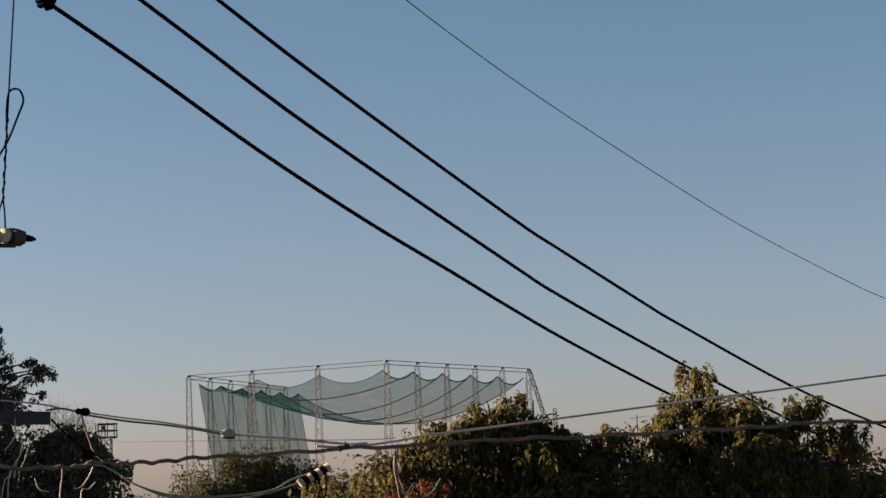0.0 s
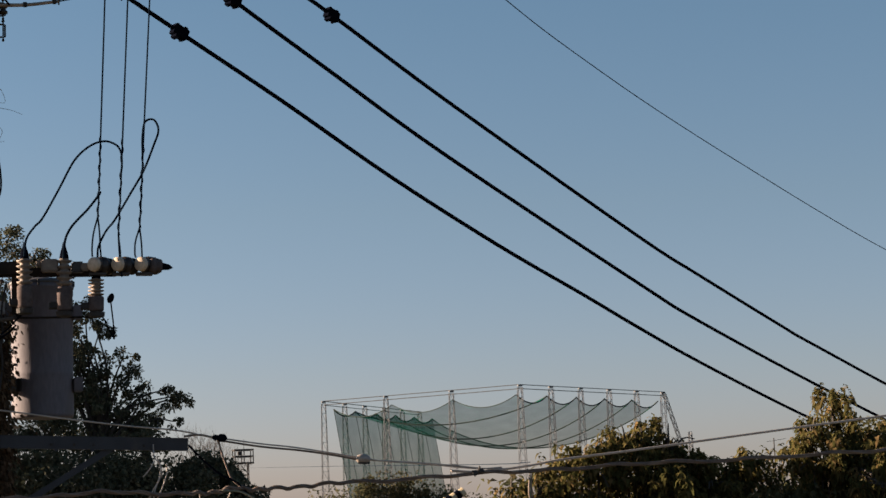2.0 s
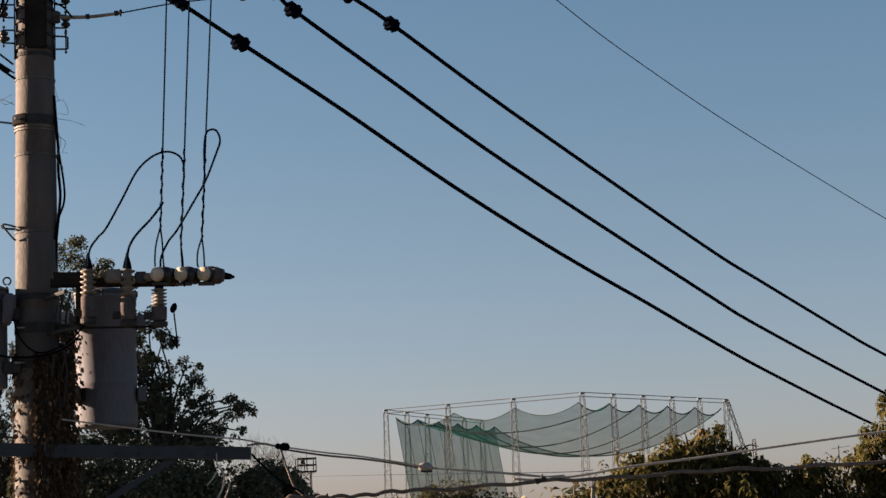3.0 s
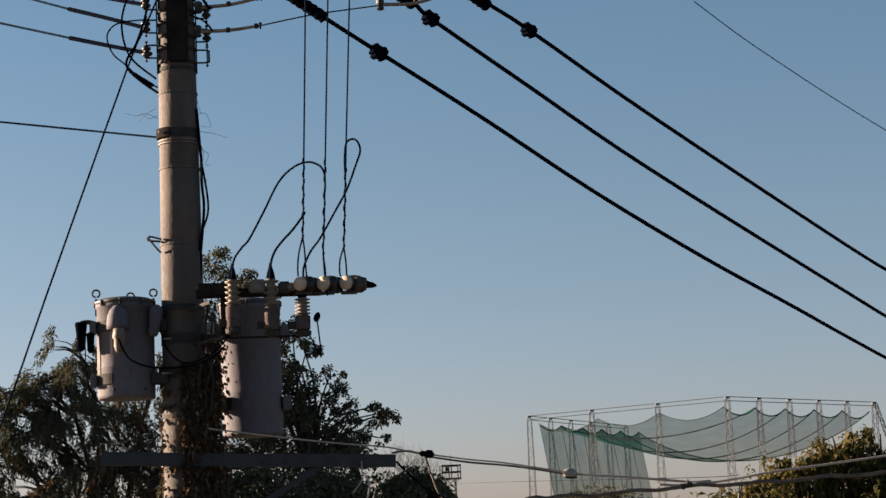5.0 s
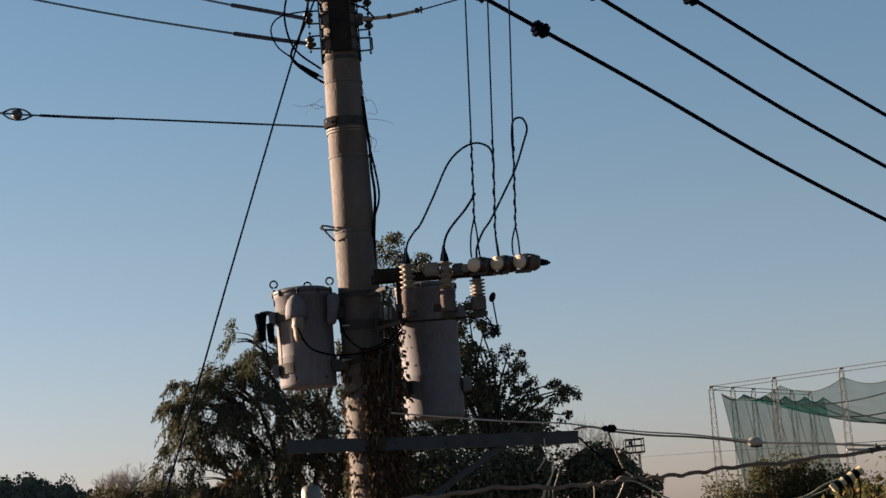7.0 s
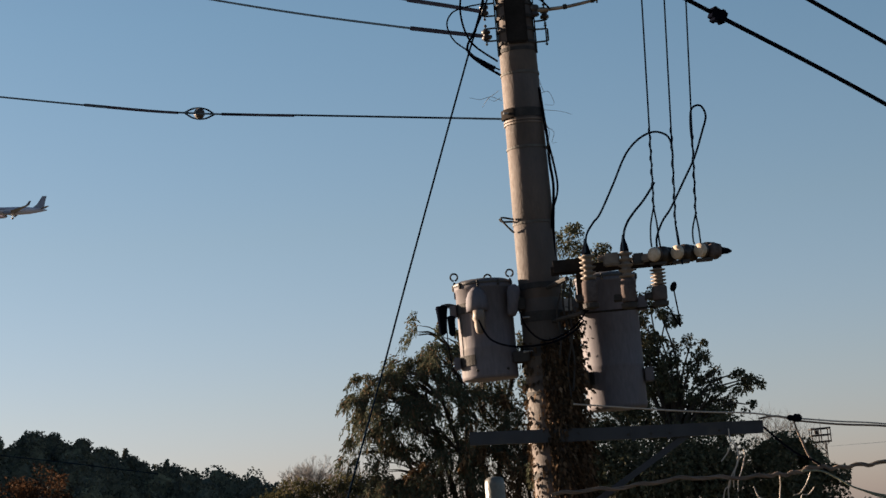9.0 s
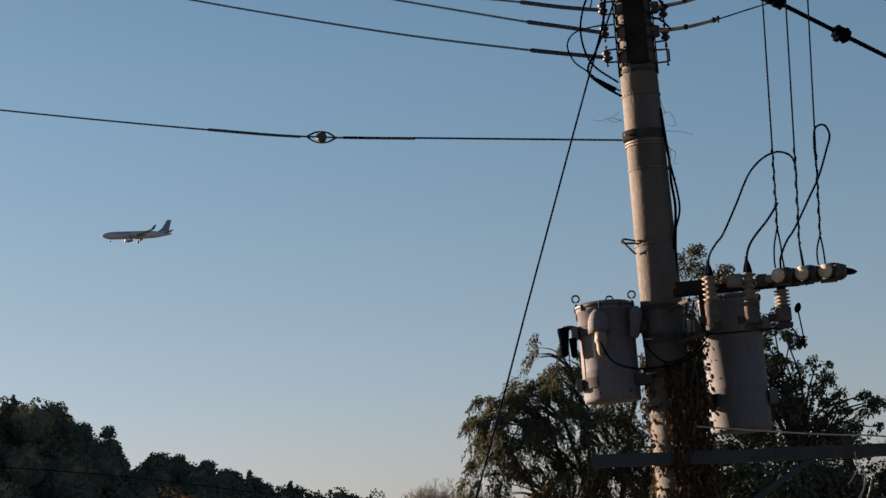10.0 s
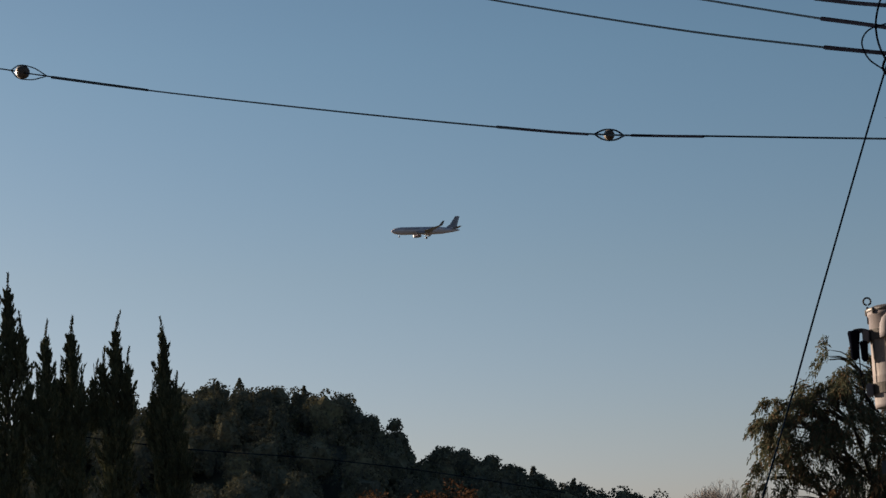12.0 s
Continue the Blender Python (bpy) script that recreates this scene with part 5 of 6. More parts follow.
# the broadleaf tree on the pole's other side, with leaf tufts at its branch ends
TUFTS = [(p[0], p[1], p[2], r, r, r * 0.8) for p, r in zip([(0.484, 28, 9.563), (0.877, 28, 9.436), (1.453, 28, 8.331), (1.687, 28, 8.099), (1.524, 28, 7.925), (2.124, 28, 7.951), (2.264, 28, 7.761), (2.115, 28, 7.587), (2.476, 28, 7.561), (2.692, 28, 7.474), (2.849, 28, 7.308), (2.883, 28, 7.388), (2.584, 28, 7.057), (2.849, 28, 7.025), (2.35, 28, 7.339)], (0.35, 0.22, 0.16, 0.16, 0.2, 0.2, 0.14, 0.2, 0.17, 0.14, 0.2, 0.15, 0.1, 0.1, 0.18))] + [(p[0], p[1], p[2], r, r, r * 0.85) for p, r in zip([(1.537, 28, 8.233), (1.601, 28, 7.901), (1.493, 28, 7.625), (1.789, 28, 7.761), (1.887, 28, 7.525), (1.988, 28, 7.337), (2.18, 28, 7.239), (1.709, 28, 7.362)], (0.22, 0.25, 0.25, 0.22, 0.24, 0.24, 0.2, 0.28))] + [(p[0], p[1], p[2], 0.17, 0.2, 0.15) for p in [(1.693, 28, 8.509), (1.798, 28, 8.355), (1.581, 28, 8.696)]]
broadleaf("tree", (1.6, 28.2, 0), TUFTS + [(1.2, 28.2, 7.5, 0.4, 0.5, 0.5), (1.75, 28.2, 7.25, 0.45, 0.5, 0.35), (1.0, 28.3, 8.2, 0.5, 0.5, 0.6), (0.8, 28.4, 8.9, 0.4, 0.4, 0.4), (1.4, 28.2, 6.8, 0.6, 0.6, 0.4), (2.15, 28.2, 7.0, 0.42, 0.6, 0.26), (2.45, 28.2, 6.75, 0.3, 0.5, 0.2), (1.9, 28.2, 6.75, 0.5, 0.5, 0.3), (1.0, 28.2, 6.9, 0.5, 0.5, 0.35), (1.4, 28.3, 6.2, 1.1, 0.7, 0.5), (1.5, 28.4, 5.2, 1.2, 0.9, 0.9)],
          44000, 0.046, 0.7, LEAF_BROAD, "dark leafy tree with rounded tufts on thin branches", "tree", 24, 0.1, 0.25, 0.34, 0.2, tufts=8, fork=0.86, heart=160, twig_r=0.26)
broadleaf("tree", (2.2, 26.5, 0), [(0.6, 26.6, 6.2, 0.8, 0.5, 0.4), (1.5, 26.5, 6.1, 0.8, 0.5, 0.5), (2.35, 26.5, 6.15, 0.62, 0.5, 0.5), (2.9, 26.5, 5.85, 0.55, 0.5, 0.5), (3.25, 26.5, 5.6, 0.5, 0.5, 0.42), (2.3, 26.5, 5.2, 1.6, 0.7, 0.7)] + [(p[0], p[1], p[2], r, r, r * 0.8) for p, r in zip([(2.979, 26.5, 6.377), (3.229, 26.5, 6.277), (3.457, 26.5, 6.169), (3.608, 26.5, 6.065), (3.718, 26.5, 5.893)], (0.26, 0.24, 0.22, 0.2, 0.2))],
          40000, 0.062, 0.65, LEAF_BROAD, "dense dark low tree under the cross-arm", "tree", 25, 0.1, 0.4, 0.42, 0.2, fork=0.7, heart=520, twig_r=0.26)

# small trees in front of the driving range
for bx, clumps, mt, seed, lab in ((12.9, [(12.6, 70, 5.6, 0.75, 0.9, 1.0), (13.5, 70, 5.9, 0.9, 0.9, 1.0), (12.0, 70, 5.0, 0.8, 0.9, 0.7)], LEAF_DARK, 31, "small dark green tree below the driving range"), (15.4, [(14.6, 70.5, 6.2, 0.8, 0.9, 1.0), (15.6, 70.5, 6.1, 0.8, 0.9, 1.0)], LEAF_OLIVE, 32, "small brownish tree below the driving range"),
                             (17.0, [(16.5, 70, 5.8, 0.8, 0.9, 0.9), (17.3, 70, 5.5, 0.9, 0.9, 0.9), (18.3, 70, 5.2, 0.9, 0.9, 0.8)], LEAF_DARK, 33, "small dark tree below the driving range")):
    broadleaf("tree", (bx, 70.3, 0), clumps + [(c[0], c[1], c[2] - 1.2, c[3] * 1.2, c[4], 1.0) for c in clumps], 15000, 0.12, 0.6, mt, lab, "tree", seed, 0.15, 0.3, 0.35, 0.2, "trees below the range", heart=90)

# bare pale trees far off
def bare_tree(at, h, w, seed, label, thin=1.0, material=PALE_TWIG):
    rng = random.Random(seed)
    b = bmesh.new()
    add_tube(b, [Vector(at), Vector(at) + Vector((0, 0, h * 0.55))], h * 0.02, h * 0.012, 6)

    def grow(p, d, ln, r, k):
        e = p + d * ln
        add_tube(b, [p, p.lerp(e, 0.5) + Vector((rng.uniform(-.04, .04), 0, 0)) * ln, e], r, r * 0.6, 4, False)
        if k:
            for _ in range(3):
                grow(p.lerp(e, rng.uniform(0.5, 1)), (d + Vector((rng.uniform(-.7, .7), rng.uniform(-.5, .5), rng.uniform(-.1, .5)))).normalized(), ln * 0.62, r * 0.6, k - 1)
    for _ in range(34):
        az, out = rng.uniform(0, 6.28), rng.uniform(0.1, 1.15)
        grow(Vector(at) + Vector((0, 0, h * rng.uniform(0.52, 0.66))), Vector((math.cos(az) * out * w, math.sin(az) * out, 1)).normalized(), h * rng.uniform(0.10, 0.145), h * 0.0036 * thin, 4)
    return tagged(part("bare_tree", b, material), label, "tree", "bare trees")


bare_tree((-19.2, 150, 0), 14.3, 1.2, 41, "leafless grey tree with a rounded twiggy crown")
bare_tree((-16.9, 152, 0), 13.4, 1.0, 42, "leafless grey tree with a twiggy crown")
bare_tree((-14.6, 150, 0), 12.8, 1.0, 43, "leafless grey tree with a twiggy crown")
bare_tree((31.5, 60, 0), 6.7, 1.0, 44, "leafless grey tree beyond the bushes")
bare_tree((33.5, 61, 0), 6.6, 1.0, 45, "leafless grey tree beyond the bushes")
bare_tree((4.7, 40, 0), 8.3, 0.35, 46, "slender bare brown sapling behind the cables", 0.36, BARK)
broadleaf("autumn_tree", (-13.6, 48.2, 0), [(-12.5, 48, 7.4, 0.7, 0.8, 0.75), (-13.6, 48, 7.2, 0.9, 0.8, 0.75), (-14.8, 48, 7.2, 0.9, 0.8, 0.75), (-15.9, 48, 7.0, 0.8, 0.8, 0.7), (-13.8, 48, 6.0, 2.2, 1.0, 1.2)], 14000, 0.1, 0.55, LEAF_RUST,
          "tree with orange-brown autumn leaves before the hill", "tree", 51, 0.2, 0.4, 0.3)
broadleaf("tree", (-5.6, 45, 0), [(p[0], p[1], p[2], r, r, r * 0.6) for p, r in zip([(-6.085, 45, 6.822), (-5.488, 45, 6.901), (-4.961, 45, 6.933), (-4.434, 45, 6.965), (-3.918, 45, 6.869), (-3.405, 45, 6.747)], (0.5, 0.45, 0.4, 0.35, 0.4, 0.5))] + [(-6.6, 45, 6.0, 1.2, 0.8, 0.7), (-5.0, 45, 6.0, 1.2, 0.8, 0.7), (-3.6, 45, 6.0, 1.0, 0.8, 0.7)], 9000, 0.11, 0.5, LEAF_OLIVE, "low olive-yellow tree in the distance", "tree", 52, 0.12, 0.3, 0.4, 0.2, fork=0.75, heart=60, twig_r=0.25)


# ---- cypresses ----
def cypress(x, y, top, r_low, seed, label, spires):
    ob = thing("cypress", (x, y, 0), label, "cypress", "cypresses in a row")
    rng = np.random.default_rng(seed)
    b = bmesh.new()
    add_tube(b, [Vector((x, y, 0)), Vector((x, y, top * 0.5)), Vector((x, y, top - 0.25))], 0.11, 0.008, 7)
    P, A, Ln = [], [], []
    for dx, dz, share in [(0, 0, 1.0)] + spires:
        t = top + dz
        h, count = (5.0, 150) if dx == 0 else (1.5, 32)
        bend = rng.uniform(-0.07, 0.12)
        for i in range(count):
            d = 0.5 + (h - 0.5) * (i + rng.random()) / count
            R = r_low * share * 0.40 * min(1.0, max(0.0, d - 0.5) / 2.3) ** 1.2
            az = rng.uniform(0, 2 * np.pi)
            ln = rng.uniform(0.24, 0.66) * min(1.0, 0.08 + d / 2.3)
            tilt = rng.uniform(0.3, 0.85)
            m = 72
            s = rng.random(m)
            rad = R * rng.uniform(0.2, 1.0) + ln * math.sin(tilt) * s ** 0.9
            P.append(np.stack([x + dx * min(1, d * 3 + 0.5) + np.cos(az) * rad, y + np.sin(az) * rad, t - d - 0.05 + ln * math.cos(tilt) * s ** 1.2], 1) + rng.normal(0, 1, (m, 3)) * ((1 - s) ** 0.8 * 0.075 * ln + 0.005)[:, None])
            A.append(np.stack([np.cos(az) * 0.5 * np.ones(m), np.sin(az) * 0.5 * np.ones(m), 0.8 + s], 1) + rng.normal(0, 0.25, (m, 3)))
            Ln.append(rng.uniform(0.04, 0.09, m))
        k = 1700 if dx == 0 else 160                 # the close inner body
        d = 0.5 + (h - 0.5) * rng.random(k) ** 0.8
        rad = r_low * share * 0.5 * np.minimum(1, np.maximum(0.02, d - 0.45) / 2.3) ** 1.15 * rng.random(k) ** 0.6
        az = rng.uniform(0, 2 * np.pi, k)
        P.append(np.stack([x + dx * np.minimum(1, d * 3 + 0.5) + np.cos(az) * rad, y + np.sin(az) * rad, t - d], 1))
        A.append(np.stack([np.cos(az) * 0.3, np.sin(az) * 0.3, np.ones(k)], 1) + rng.normal(0, 0.2, (k, 3)))
        Ln.append(rng.uniform(0.1, 0.22, k))
        k = 170
        tip = rng.random(k)
        P.append(np.stack([x + dx * 0.9 + bend * (1 - tip) ** 3 + rng.normal(0, 1, k) * 0.04 * tip, y + rng.normal(0, 1, k) * 0.04 * tip, t - 0.05 - 0.75 * tip], 1))
        A.append(np.stack([rng.normal(0, 0.3, k), rng.normal(0, 0.3, k), np.ones(k)], 1))
        Ln.append(rng.uniform(0.04, 0.08, k))
        if dx:
            add_tube(b, smooth_path([Vector((x, y, t - h * 1.1)), Vector((x + dx * 0.8, y, t - h * 0.7)), Vector((x + dx, y, t - 0.1))], 3), 0.03, 0.006, 5)
    part("trunk", b, BARK, ob)
    leaf_cloud("crown", np.concatenate(P), np.concatenate(A), np.concatenate(Ln), 0.36, LEAF_CYP, ob, "dark upswept sprays", -0.1)
    return ob


for x, top, r, seed, sp in ((-18.60, 12.25, 0.62, 61, [(0.3, -0.8, 0.8), (-0.3, -0.6, 0.8), (0.45, -1.9, 0.8)]), (-17.80, 11.24, 0.38, 62, [(0.22, -0.9, 0.7), (-0.2, -1.2, 0.7)]), (-17.36, 11.3, 0.42, 63, [(-0.25, -0.9, 0.7), (0.22, -1.0, 0.7)]),
                            (-16.48, 11.36, 0.52, 64, [(0.25, -0.75, 0.8), (-0.5, -0.95, 0.9), (-0.3, -0.7, 0.7)]), (-15.44, 11.18, 0.40, 65, [(-0.25, -1.2, 0.8), (0.27, -1.15, 0.8)]), (-15.12, 9.45, 0.42, 66, [(0.2, -0.3, 0.6)]), (-19.6, 11.9, 0.6, 67, [(0.3, -0.8, 0.8)])):
    cypress(x, 36.0 + 0.3 * math.sin(seed), top, r, seed, "tall narrow dark cypress with pointed tips" if sp and len(sp) > 1 else "shorter dark cypress at the end of the row", sp)


# ---- wooded hill ----
RIDGE = [(-260, 30), (-180, 34), (-140, 33), (-116.5, 35), (-103, 37.2), (-97, 37), (-90, 34.8), (-84, 34.2), (-80, 29.4), (-73, 24.9), (-63, 25.2), (-55, 20.4), (-48, 18.5), (-41, 17.0), (-36, 15.7), (-26, 12.6), (-8, 9), (10, 6), (40, 3), (70, 0)]
rx, rz = [p[0] for p in RIDGE], [p[1] for p in RIDGE]


def hill_z(x, y):
    """Height of the hill's soil: full on the ridge line, falling off before and behind it."""
    xr = x * 260 / max(y, 150)
    top = max(0.0, float(np.interp(xr, rx, rz)) - 6.2)
    k = 1 - abs(y - 262) / 95
    k = max(0.0, min(1.0, k))
    return top * k * k * (3 - 2 * k) - 0.5


bm = bmesh.new()
cols = [[bm.verts.new((x, y, hill_z(x, y))) for y in np.arange(160, 362, 8)] for x in np.arange(-270, 75, 8)]
for a, c in zip(cols, cols[1:]):
    for i in range(len(a) - 1):
        bm.faces.new((a[i], c[i], c[i + 1], a[i + 1]))
tagged(part("hill", bm, surface("hill_soil", (0.04, 0.04, 0.02), (0.02, 0.02, 0.012), 0.1, 0.95, 0, 0.3, 2), None, "", True), "low dark hill in the distance", "hill", "", "structure")
rng = np.random.default_rng(71)
P, A, Ln = [], [], []
ball = bmesh.new()
bmesh.ops.create_icosphere(ball, subdivisions=2, radius=1.0)
BV = np.array([v.co[:] for v in ball.verts])
BF = np.array([[v.index for v in f.verts] for f in ball.faces])
ball.free()
HV, HF = [], []
for x in np.arange(-150, 20, 3.6):
    for y in np.arange(196, 275, 5.5):
        px, py = x + rng.uniform(-1.8, 1.8), y + rng.uniform(-2.5, 2.5)
        g = hill_z(px, py)
        if g < 0.5:
            continue
        kind = rng.random()
        hgt = rng.uniform(2.8, 7.0) * (0.8 if g < 8 else 1.0)
        w = rng.uniform(1.3, 2.4) * (0.6 + hgt / 11)
        n = 620
        d = rng.normal(size=(n, 3))
        d /= np.linalg.norm(d, axis=1, keepdims=True)
        lob = 1 + 0.22 * np.sin(d[:, 0] * 4 + px) * np.sin(d[:, 2] * 5 + py)
        if kind < 0.06:                          # pointed crowns
            q = rng.random(n)
            az = rng.uniform(0, 6.28, n)
            pp = np.stack([np.cos(az) * w * 0.8 * q, np.sin(az) * w * 0.8 * q, (1 - q) * hgt * 0.9], 1)
            P.append(pp + (px, py, g + 0.8))
            heart = BV * (w * 0.36, w * 0.36, hgt * 0.36) * (1 - 0.45 * BV[:, 2:3]) ** 0.5 + (px, py, g + hgt * 0.42)
        else:
            P.append(d * (w, w, hgt * 0.45) * (lob * rng.uniform(0.9, 1.03, n))[:, None] + (px, py, g + hgt * 0.52))
            heart = BV * (w, w, hgt * 0.45) * rng.uniform(0.62, 0.9, (len(BV), 1)) * (1 + 0.22 * np.sin(BV[:, 0] * 4 + px) * np.sin(BV[:, 2] * 5 + py))[:, None] + (px, py, g + hgt * 0.52)
        HF.append(BF + len(BV) * len(HV))
        HV.append(heart)
        A.append(rng.normal(0, 1, d.shape) + d * 0.3)
        Ln.append(rng.uniform(0.26, 0.5, n))
# the larger crowns that break the skyline
for p, w in zip([(-95.889, 256, 32.911), (-91.859, 256, 32.25), (-85.466, 256, 30.923), (-83.454, 256, 31.058), (-80.305, 256, 30.015), (-78.374, 256, 28.773), (-75.696, 256, 26.783), (-73.807, 256, 25.096), (-69.131, 256, 24.174), (-66.658, 256, 23.514), (-64.153, 256, 22.247), (-62.041, 256, 22.375), (-59.931, 256, 21.297), (-58.04, 256, 20.54), (-56.165, 256, 19.636), (-53.913, 256, 18.1), (-50.465, 256, 17.1)], (2.6, 2.4, 2.3, 2.2, 2.4, 1.7, 1.9, 1.7, 2.1, 1.8, 1.5, 1.7, 2.2, 1.8, 1.6, 1.4, 1.9)):
    n = 900
    for _ in range(4):
        k = w * rng.uniform(0.5, 0.72)
        c = np.array(p) - (0, 0, (0.45 if p[0] < -82 else 0.75 if p[0] < -73 else 0.45) * w) + rng.normal(0, 0.36, 3) * w
        d = rng.normal(size=(n // 4, 3))
        d /= np.linalg.norm(d, axis=1, keepdims=True)
        P.append(c + d * k * rng.uniform(0.85, 1.05, (n // 4, 1)))
        A.append(rng.normal(0, 1, d.shape) + d * 0.3)
        Ln.append(rng.uniform(0.22, 0.42, n // 4))
        HF.append(BF + len(BV) * len(HV))
        HV.append(c + BV * k * rng.uniform(0.65, 0.95, (len(BV), 1)))
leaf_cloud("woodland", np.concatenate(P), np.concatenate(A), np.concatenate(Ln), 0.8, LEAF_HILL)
tagged(bpy.data.objects["woodland"], "dense dark woodland covering the hill", "woodland", "", "stuff")
me = bpy.data.meshes.new("crown_heart")
me.from_pydata(np.concatenate(HV).tolist(), [], np.concatenate(HF).tolist())
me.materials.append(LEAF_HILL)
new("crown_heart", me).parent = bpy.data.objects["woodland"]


# ---- driving range: lattice towers, ropes and netting ----
TOP = 34.0
M0, L0, R0, B0 = Vector((113.8, 400, 0)), Vector((78.6, 441, 0)), Vector((158.5, 434.6, 0)), Vector((112.7, 491.7, 0))


def lattice(bm, foot, top, w0, w1, bays, r):
    foot, top = Vector(foot), Vector(top)
    rows = []
    for k in range(bays + 1):
        c = foot.lerp(top, k / bays)
        w = (w0 + (w1 - w0) * k / bays) / 2
        rows.append([c + Vector((sx * w, sy * w, 0)) for sx, sy in ((-1, -1), (1, -1), (1, 1), (-1, 1))])
    for a, c in zip(rows, rows[1:]):
        for i in range(4):
            add_tube(bm, [a[i], c[i]], r, None, 4, False)
            j = (i + 1) % 4
            add_tube(bm, [a[i], c[j]] if i % 2 else [a[j], c[i]], r * 0.55, None, 3, False)
            add_tube(bm, [c[i], c[j]], r * 0.5, None, 3, False)


def tower(p, lean=0.0):
    ob = thing("lattice_tower", (p.x, p.y, 0), "tall galvanised lattice tower holding up the green netting", "lattice tower", "driving range towers")
    b = bmesh.new()
    lattice(b, (p.x + lean, p.y, 0), (p.x, p.y, TOP - 0.8), 1.9, 0.9, 15, 0.075)
    part("lattice", b, TOWER, ob)
    part("head", box((p.x, p.y, TOP - 0.4), (0.95, 0.95, 0.4), 0, 0, 0.05), TOWER, ob)
    return ob


def rope(pts, r, label="dark rope along the netting", name="net_rope"):
    return part(name, add_tube(bmesh.new(), pts, r, None, 5), ROPE if name == "net_rope" else DARK_STEEL, netting_thing, label)


netting_thing = thing("range_netting", (115, 440, 20), "sagging green golf netting slung between lattice towers", "netting")


LEFT = [L0.lerp(B0, s) for s in np.linspace(0, 1, 6)]
RIGHT = [M0.lerp(R0, s) for s in np.linspace(0, 1, 6)]
FRONT = [L0.lerp(M0, s) for s in (1 / 3, 2 / 3)]
for p in LEFT + RIGHT + FRONT:
    tower(p, 0.0)
rows_top = [LEFT[::-1] + FRONT + RIGHT]
for dz in (0.12, -0.75):
    chain = [p + Vector((0, 0, TOP - 0.35 + dz)) for p in rows_top[0]]
    rope(chain, 0.085, "steel head rope between the tower tops", "head_rope")
# raking stays of the last tower
b = bmesh.new()
lattice(b, R0 + Vector((8.6, 6, 14)), R0 + Vector((0.3, 0, TOP - 0.5)), 0.7, 0.7, 12, 0.08)
lattice(b, R0 + Vector((15, 9, 0)), R0 + Vector((8.6, 6, 14)), 0.7, 0.7, 9, 0.08)
lattice(b, R0 + Vector((9.0, 6.2, 0)), R0 + Vector((8.6, 6, 24.5)), 0.9, 0.7, 10, 0.09)
tagged(part("raking_stay", b, TOWER), "sloping lattice stay behind the last tower", "lattice stay")

SAG = (1.0, 4.6, 7.6, 9.0, 9.5, 9.2)


def roof_point(u, v):
    k = min(4, int(v))
    s = v - k
    a = LEFT[k].lerp(LEFT[k + 1], s)
    c = RIGHT[k].lerp(RIGHT[k + 1], s)
    inset = 0.055
    p = a.lerp(c, inset + u * (1 - 1.35 * inset))
    sag = SAG[k] + (SAG[k + 1] - SAG[k]) * (s * s * (3 - 2 * s) if k else s ** 0.6)
    scallop = (1.3 if u < 0.5 else 1.7) * 4 * s * (1 - s) * (abs(2 * u - 1) ** 3)
    front = 0.0
    if v < 1:
        f = (u * 3) % 1.0
        front = (1 - s) ** 2 * 2.2 * 4 * f * (1 - f)
    bow = 4 * u * (1 - u)
    return p + Vector((0, 0, TOP - 2.3 - sag * bow ** 0.9 * (1 if v >= 1 else s ** 0.6) - scallop - front))


bm = bmesh.new()
us, vs = np.linspace(0, 1, 37), np.linspace(0, 4.999, 36)
grid = [[bm.verts.new(roof_point(u, v)) for v in vs] for u in us]
for a, c in zip(grid, grid[1:]):
    for i in range(len(a) - 1):
        bm.faces.new((a[i], c[i], c[i + 1], a[i + 1]))
part("roof_net", bm, NET, netting_thing, "sagging green golf netting hung as a roof between the towers", True)
for v in (0.0, 1, 2, 3, 4, 4.999):
    rope([roof_point(u, v) for u in us], 0.15 if v else 0.10)
rope([roof_point(0, v) for v in vs], 0.17)
rope([roof_point(1, v) for v in vs], 0.15)
# the side curtain hangs from the left row and leans in
bm = bmesh.new()
top_edge = [roof_point(0, v) for v in vs]
drops = np.linspace(0, 1, 9)
wall = [[bm.verts.new(p.lerp(Vector((p.x + 4.0, p.y, 6.0)), d)) for d in drops] for p in top_edge]
for a, c in zip(wall, wall[1:]):
    for i in range(len(a) - 1):
        bm.faces.new((a[i], c[i], c[i + 1], a[i + 1]))
part("side_net", bm, NET_SIDE, netting_thing, "pale green net curtain hanging down the side of the range", True)
for v in np.linspace(0, 4.999, 11):
    p = roof_point(0, v)
    rope([p, Vector((p.x + 4.0, p.y, 6.0))], 0.07, "upright rope of the side curtain")
# ---- floodlight mast and roof aerial ----
mx, my = 12.2, 90.0
mast = thing("floodlight_mast", (mx, my, 0), "small steel lattice mast with a railed platform", "mast")
b = bmesh.new()
lattice(b, (mx, my, 0), (mx, my, 8.5), 0.55, 0.45, 16, 0.03)
part("lattice", b, DARK_STEEL, mast)
b = bmesh.new()
for z in (8.5, 8.8, 9.1):
    for q in (-0.42, 0.42):
        add_tube(b, [Vector((mx - 0.45, my + q, z)), Vector((mx + 0.45, my + q, z))], 0.035, None, 5)
        add_tube(b, [Vector((mx + q, my - 0.45, z)), Vector((mx + q, my + 0.45, z))], 0.035, None, 5)
for q in (-0.42, 0.0, 0.42):
    for s in (-0.42, 0.42):
        add_tube(b, [Vector((mx + q, my + s, 8.45)), Vector((mx + q, my + s, 9.14))], 0.026, None, 5)
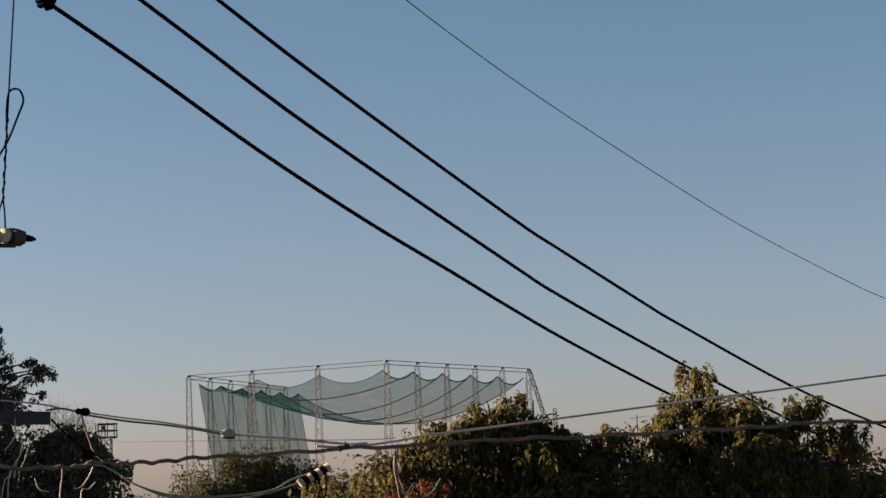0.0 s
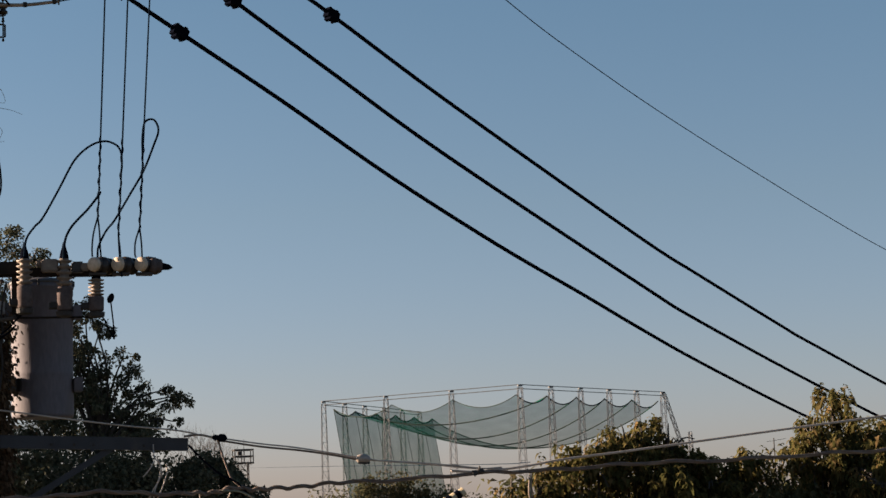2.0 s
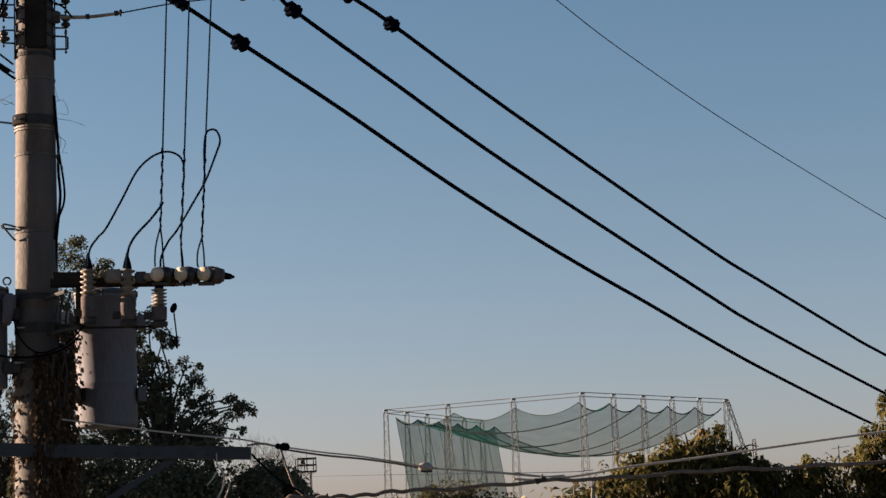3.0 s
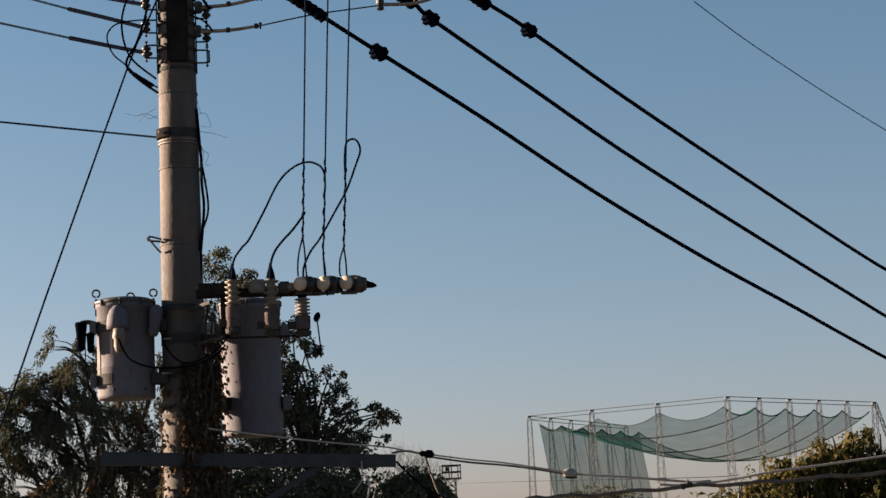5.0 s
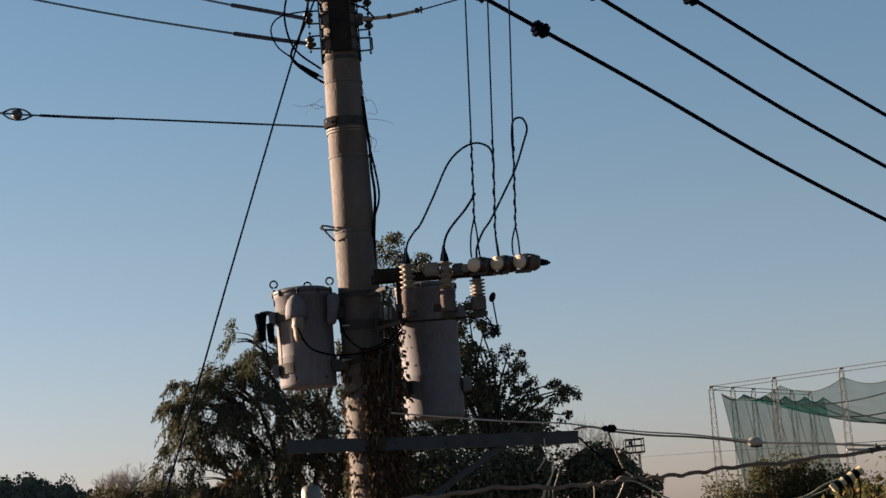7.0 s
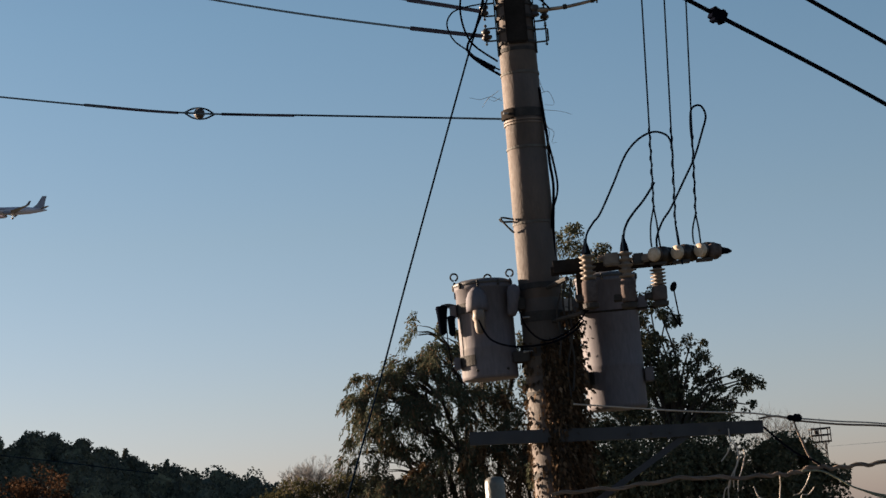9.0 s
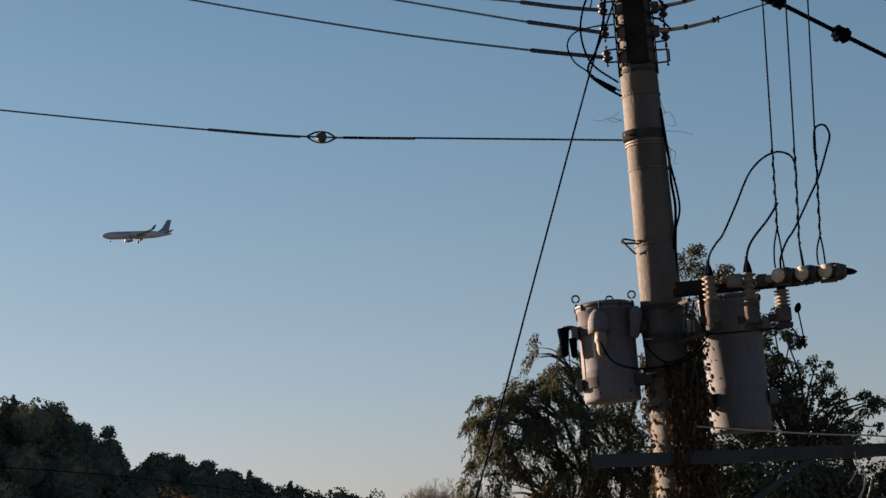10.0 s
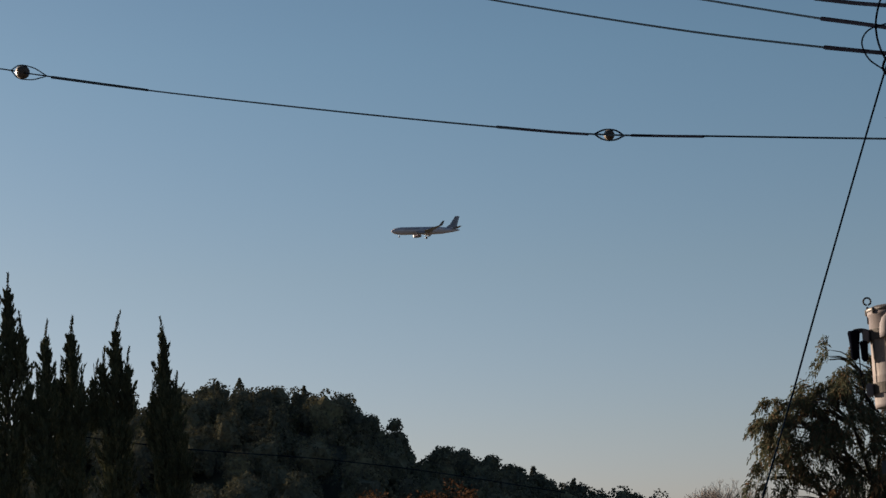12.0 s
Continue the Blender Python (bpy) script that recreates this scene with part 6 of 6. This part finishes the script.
part("platform_rail", b, DARK_STEEL, mast, "dark railing")
part("lamp_box", box((mx - 0.15, my, 8.95), (0.16, 0.16, 0.18)), DARK_STEEL, mast)
part("aerial_rod", add_tube(bmesh.new(), [Vector((mx + 0.05, my, 9)), Vector((mx + 0.05, my, 9.6))], 0.016, 0.008, 5), DARK_STEEL, mast)
ae = [(17.961, 42, 7.118), (17.925, 42, 6.399)]
b = bmesh.new()
add_tube(b, [Vector((ae[0][0], 42, 0)), Vector(ae[0])], 0.03, 0.014, 6)
add_tube(b, [Vector((ae[0][0] - 0.18, 42, ae[0][2] - 0.08)), Vector((ae[0][0] + 0.3, 42, ae[0][2] - 0.02))], 0.005, None, 5)
add_tube(b, [Vector((ae[0][0] - 0.3, 42, ae[0][2] - 0.75)), Vector((ae[0][0], 42, ae[0][2] - 0.2))], 0.008, None, 5)
tagged(part("aerial_mast", b, DARK_STEEL), "thin dark aerial mast with a stay", "aerial")
line("far_wire", [(12.502, 90, 8.272), (8.163, 46.244, 6.908), (5.922, 23.01, 6.168), (5.594, 19.4, 6.071)], 0.004, WIRE, "very thin far wire below the driving range", "wire")

# ---- airliner on approach ----
plane = thing("airliner", (0, 0, 0), "white twin-engined airliner flying with its wheels down", "aircraft")
F = 15.8
part("fuselage", lathe((-F, 0, 0), (1, 0, 0), [(0, 0.05), (0.4, 0.5), (1.2, 0.98), (2.6, 1.45), (4.5, 1.72), (19.5, 1.72), (23, 1.55), (27, 1.0), (30, 0.45), (31.2, 0.12)], 28), PLANE_SKIN, plane, "off-white fuselage", True)
part("stripe", add_box(bmesh.new(), (-6.5, -1.58, 0.62), (6.5, 0.26, 0.42)), PLANE_BAND, plane, "dark row of windows and titles")
part("cockpit_glass", add_box(bmesh.new(), (-13.9, 0, 0.85), (0.8, 1.5, 0.35), 0, 25), PLANE_DARK, plane, "dark cockpit windows")


def slab(pts, thick):
    """A thin tapered surface from root to tip: (x_lead, x_trail, y, z) rows."""
    bm = bmesh.new()
    rows = []
    for xl, xt, y, z, th in pts:
        m = xl + (xt - xl) * 0.35
        rows.append([bm.verts.new(c) for c in ((xl, y, z), (m, y, z + th), (xt, y, z), (m, y, z - th))])
    for a, c in zip(rows, rows[1:]):
        for i in range(4):
            bm.faces.new((a[i], a[(i + 1) % 4], c[(i + 1) % 4], c[i]))
    bm.faces.new(rows[0])
    bm.faces.new(rows[-1][::-1])
    bmesh.ops.recalc_face_normals(bm, faces=bm.faces)
    return bm


for s in (-1, 1):
    wing = part("wing", slab([(-4.2, 2.4, s * 1.0, -0.85, 0.32), (-1.2, 2.6, s * 5.0, -0.6, 0.22), (3.2, 4.9, s * 12.6, 0.0, 0.1)], 0), PLANE_DARK, plane, "shaded grey wing")
    part("winglet", slab([(3.3, 4.9, s * 12.6, 0.0, 0.08), (4.9, 5.7, s * 13.3, 1.8, 0.05)], 0), PLANE_DARK, wing)
    eng = part("engine", lathe((-4.9, s * 4.3, -1.55), (1, 0, 0), [(0, 0.62), (0.1, 0.78), (1.2, 0.86), (2.4, 0.75), (3.2, 0.5), (3.7, 0.2)], 18), PLANE_BAND, plane, "grey-blue engine pod", True)
    part("intake", lathe((-4.92, s * 4.3, -1.55), (1, 0, 0), [(0, 0.6), (0.05, 0.58), (0.1, 0.1)], 16), PLANE_DARK, eng)
    part("pylon", add_box(bmesh.new(), (-2.6, s * 4.3, -0.8), (2.2, 0.25, 0.8)), PLANE_SKIN, plane)
    part("tailplane", slab([(11.6, 14.4, s * 0.6, 0.55, 0.14), (14.0, 15.4, s * 5.0, 0.95, 0.06)], 0), PLANE_DARK, plane)
    part("main_gear", add_lathe(add_tube(bmesh.new(), [Vector((0.6, s * 2.6, -1.0)), Vector((0.6, s * 2.6, -2.6))], 0.14), (0.6, s * 2.6 - 0.35, -2.75), (0, 1, 0), [(0, 0.3), (0.05, 0.5), (0.65, 0.5), (0.7, 0.3)], 14), PLANE_DARK, plane, "lowered main wheels")
part("nose_gear", add_lathe(add_tube(bmesh.new(), [Vector((-12.2, 0, -1.2)), Vector((-12.2, 0, -2.35))], 0.1), (-12.2, -0.2, -2.5), (0, 1, 0), [(0, 0.2), (0.04, 0.34), (0.36, 0.34), (0.4, 0.2)], 12), PLANE_DARK, plane, "lowered nose wheel")
fin = bmesh.new()
rows = [[fin.verts.new((x, y, z)) for x, y in ((xl, 0), ((xl + xt) / 2, w), (xt, 0), ((xl + xt) / 2, -w))] for xl, xt, z, w in ((8.6, 14.2, 1.0, 0.2), (11.0, 14.4, 2.6, 0.16), (13.6, 15.6, 6.3, 0.08))]
for a, c in zip(rows, rows[1:]):
    for i in range(4):
        fin.faces.new((a[i], a[(i + 1) % 4], c[(i + 1) % 4], c[i]))
fin.faces.new(rows[-1][::-1])
bmesh.ops.recalc_face_normals(fin, faces=fin.faces)
part("tail_fin", fin, PLANE_BAND, plane, "muted grey-blue tail fin")
plane.matrix_world = pose(-223.0, 820.0, 162.0, 0, -1.0, 27.0)
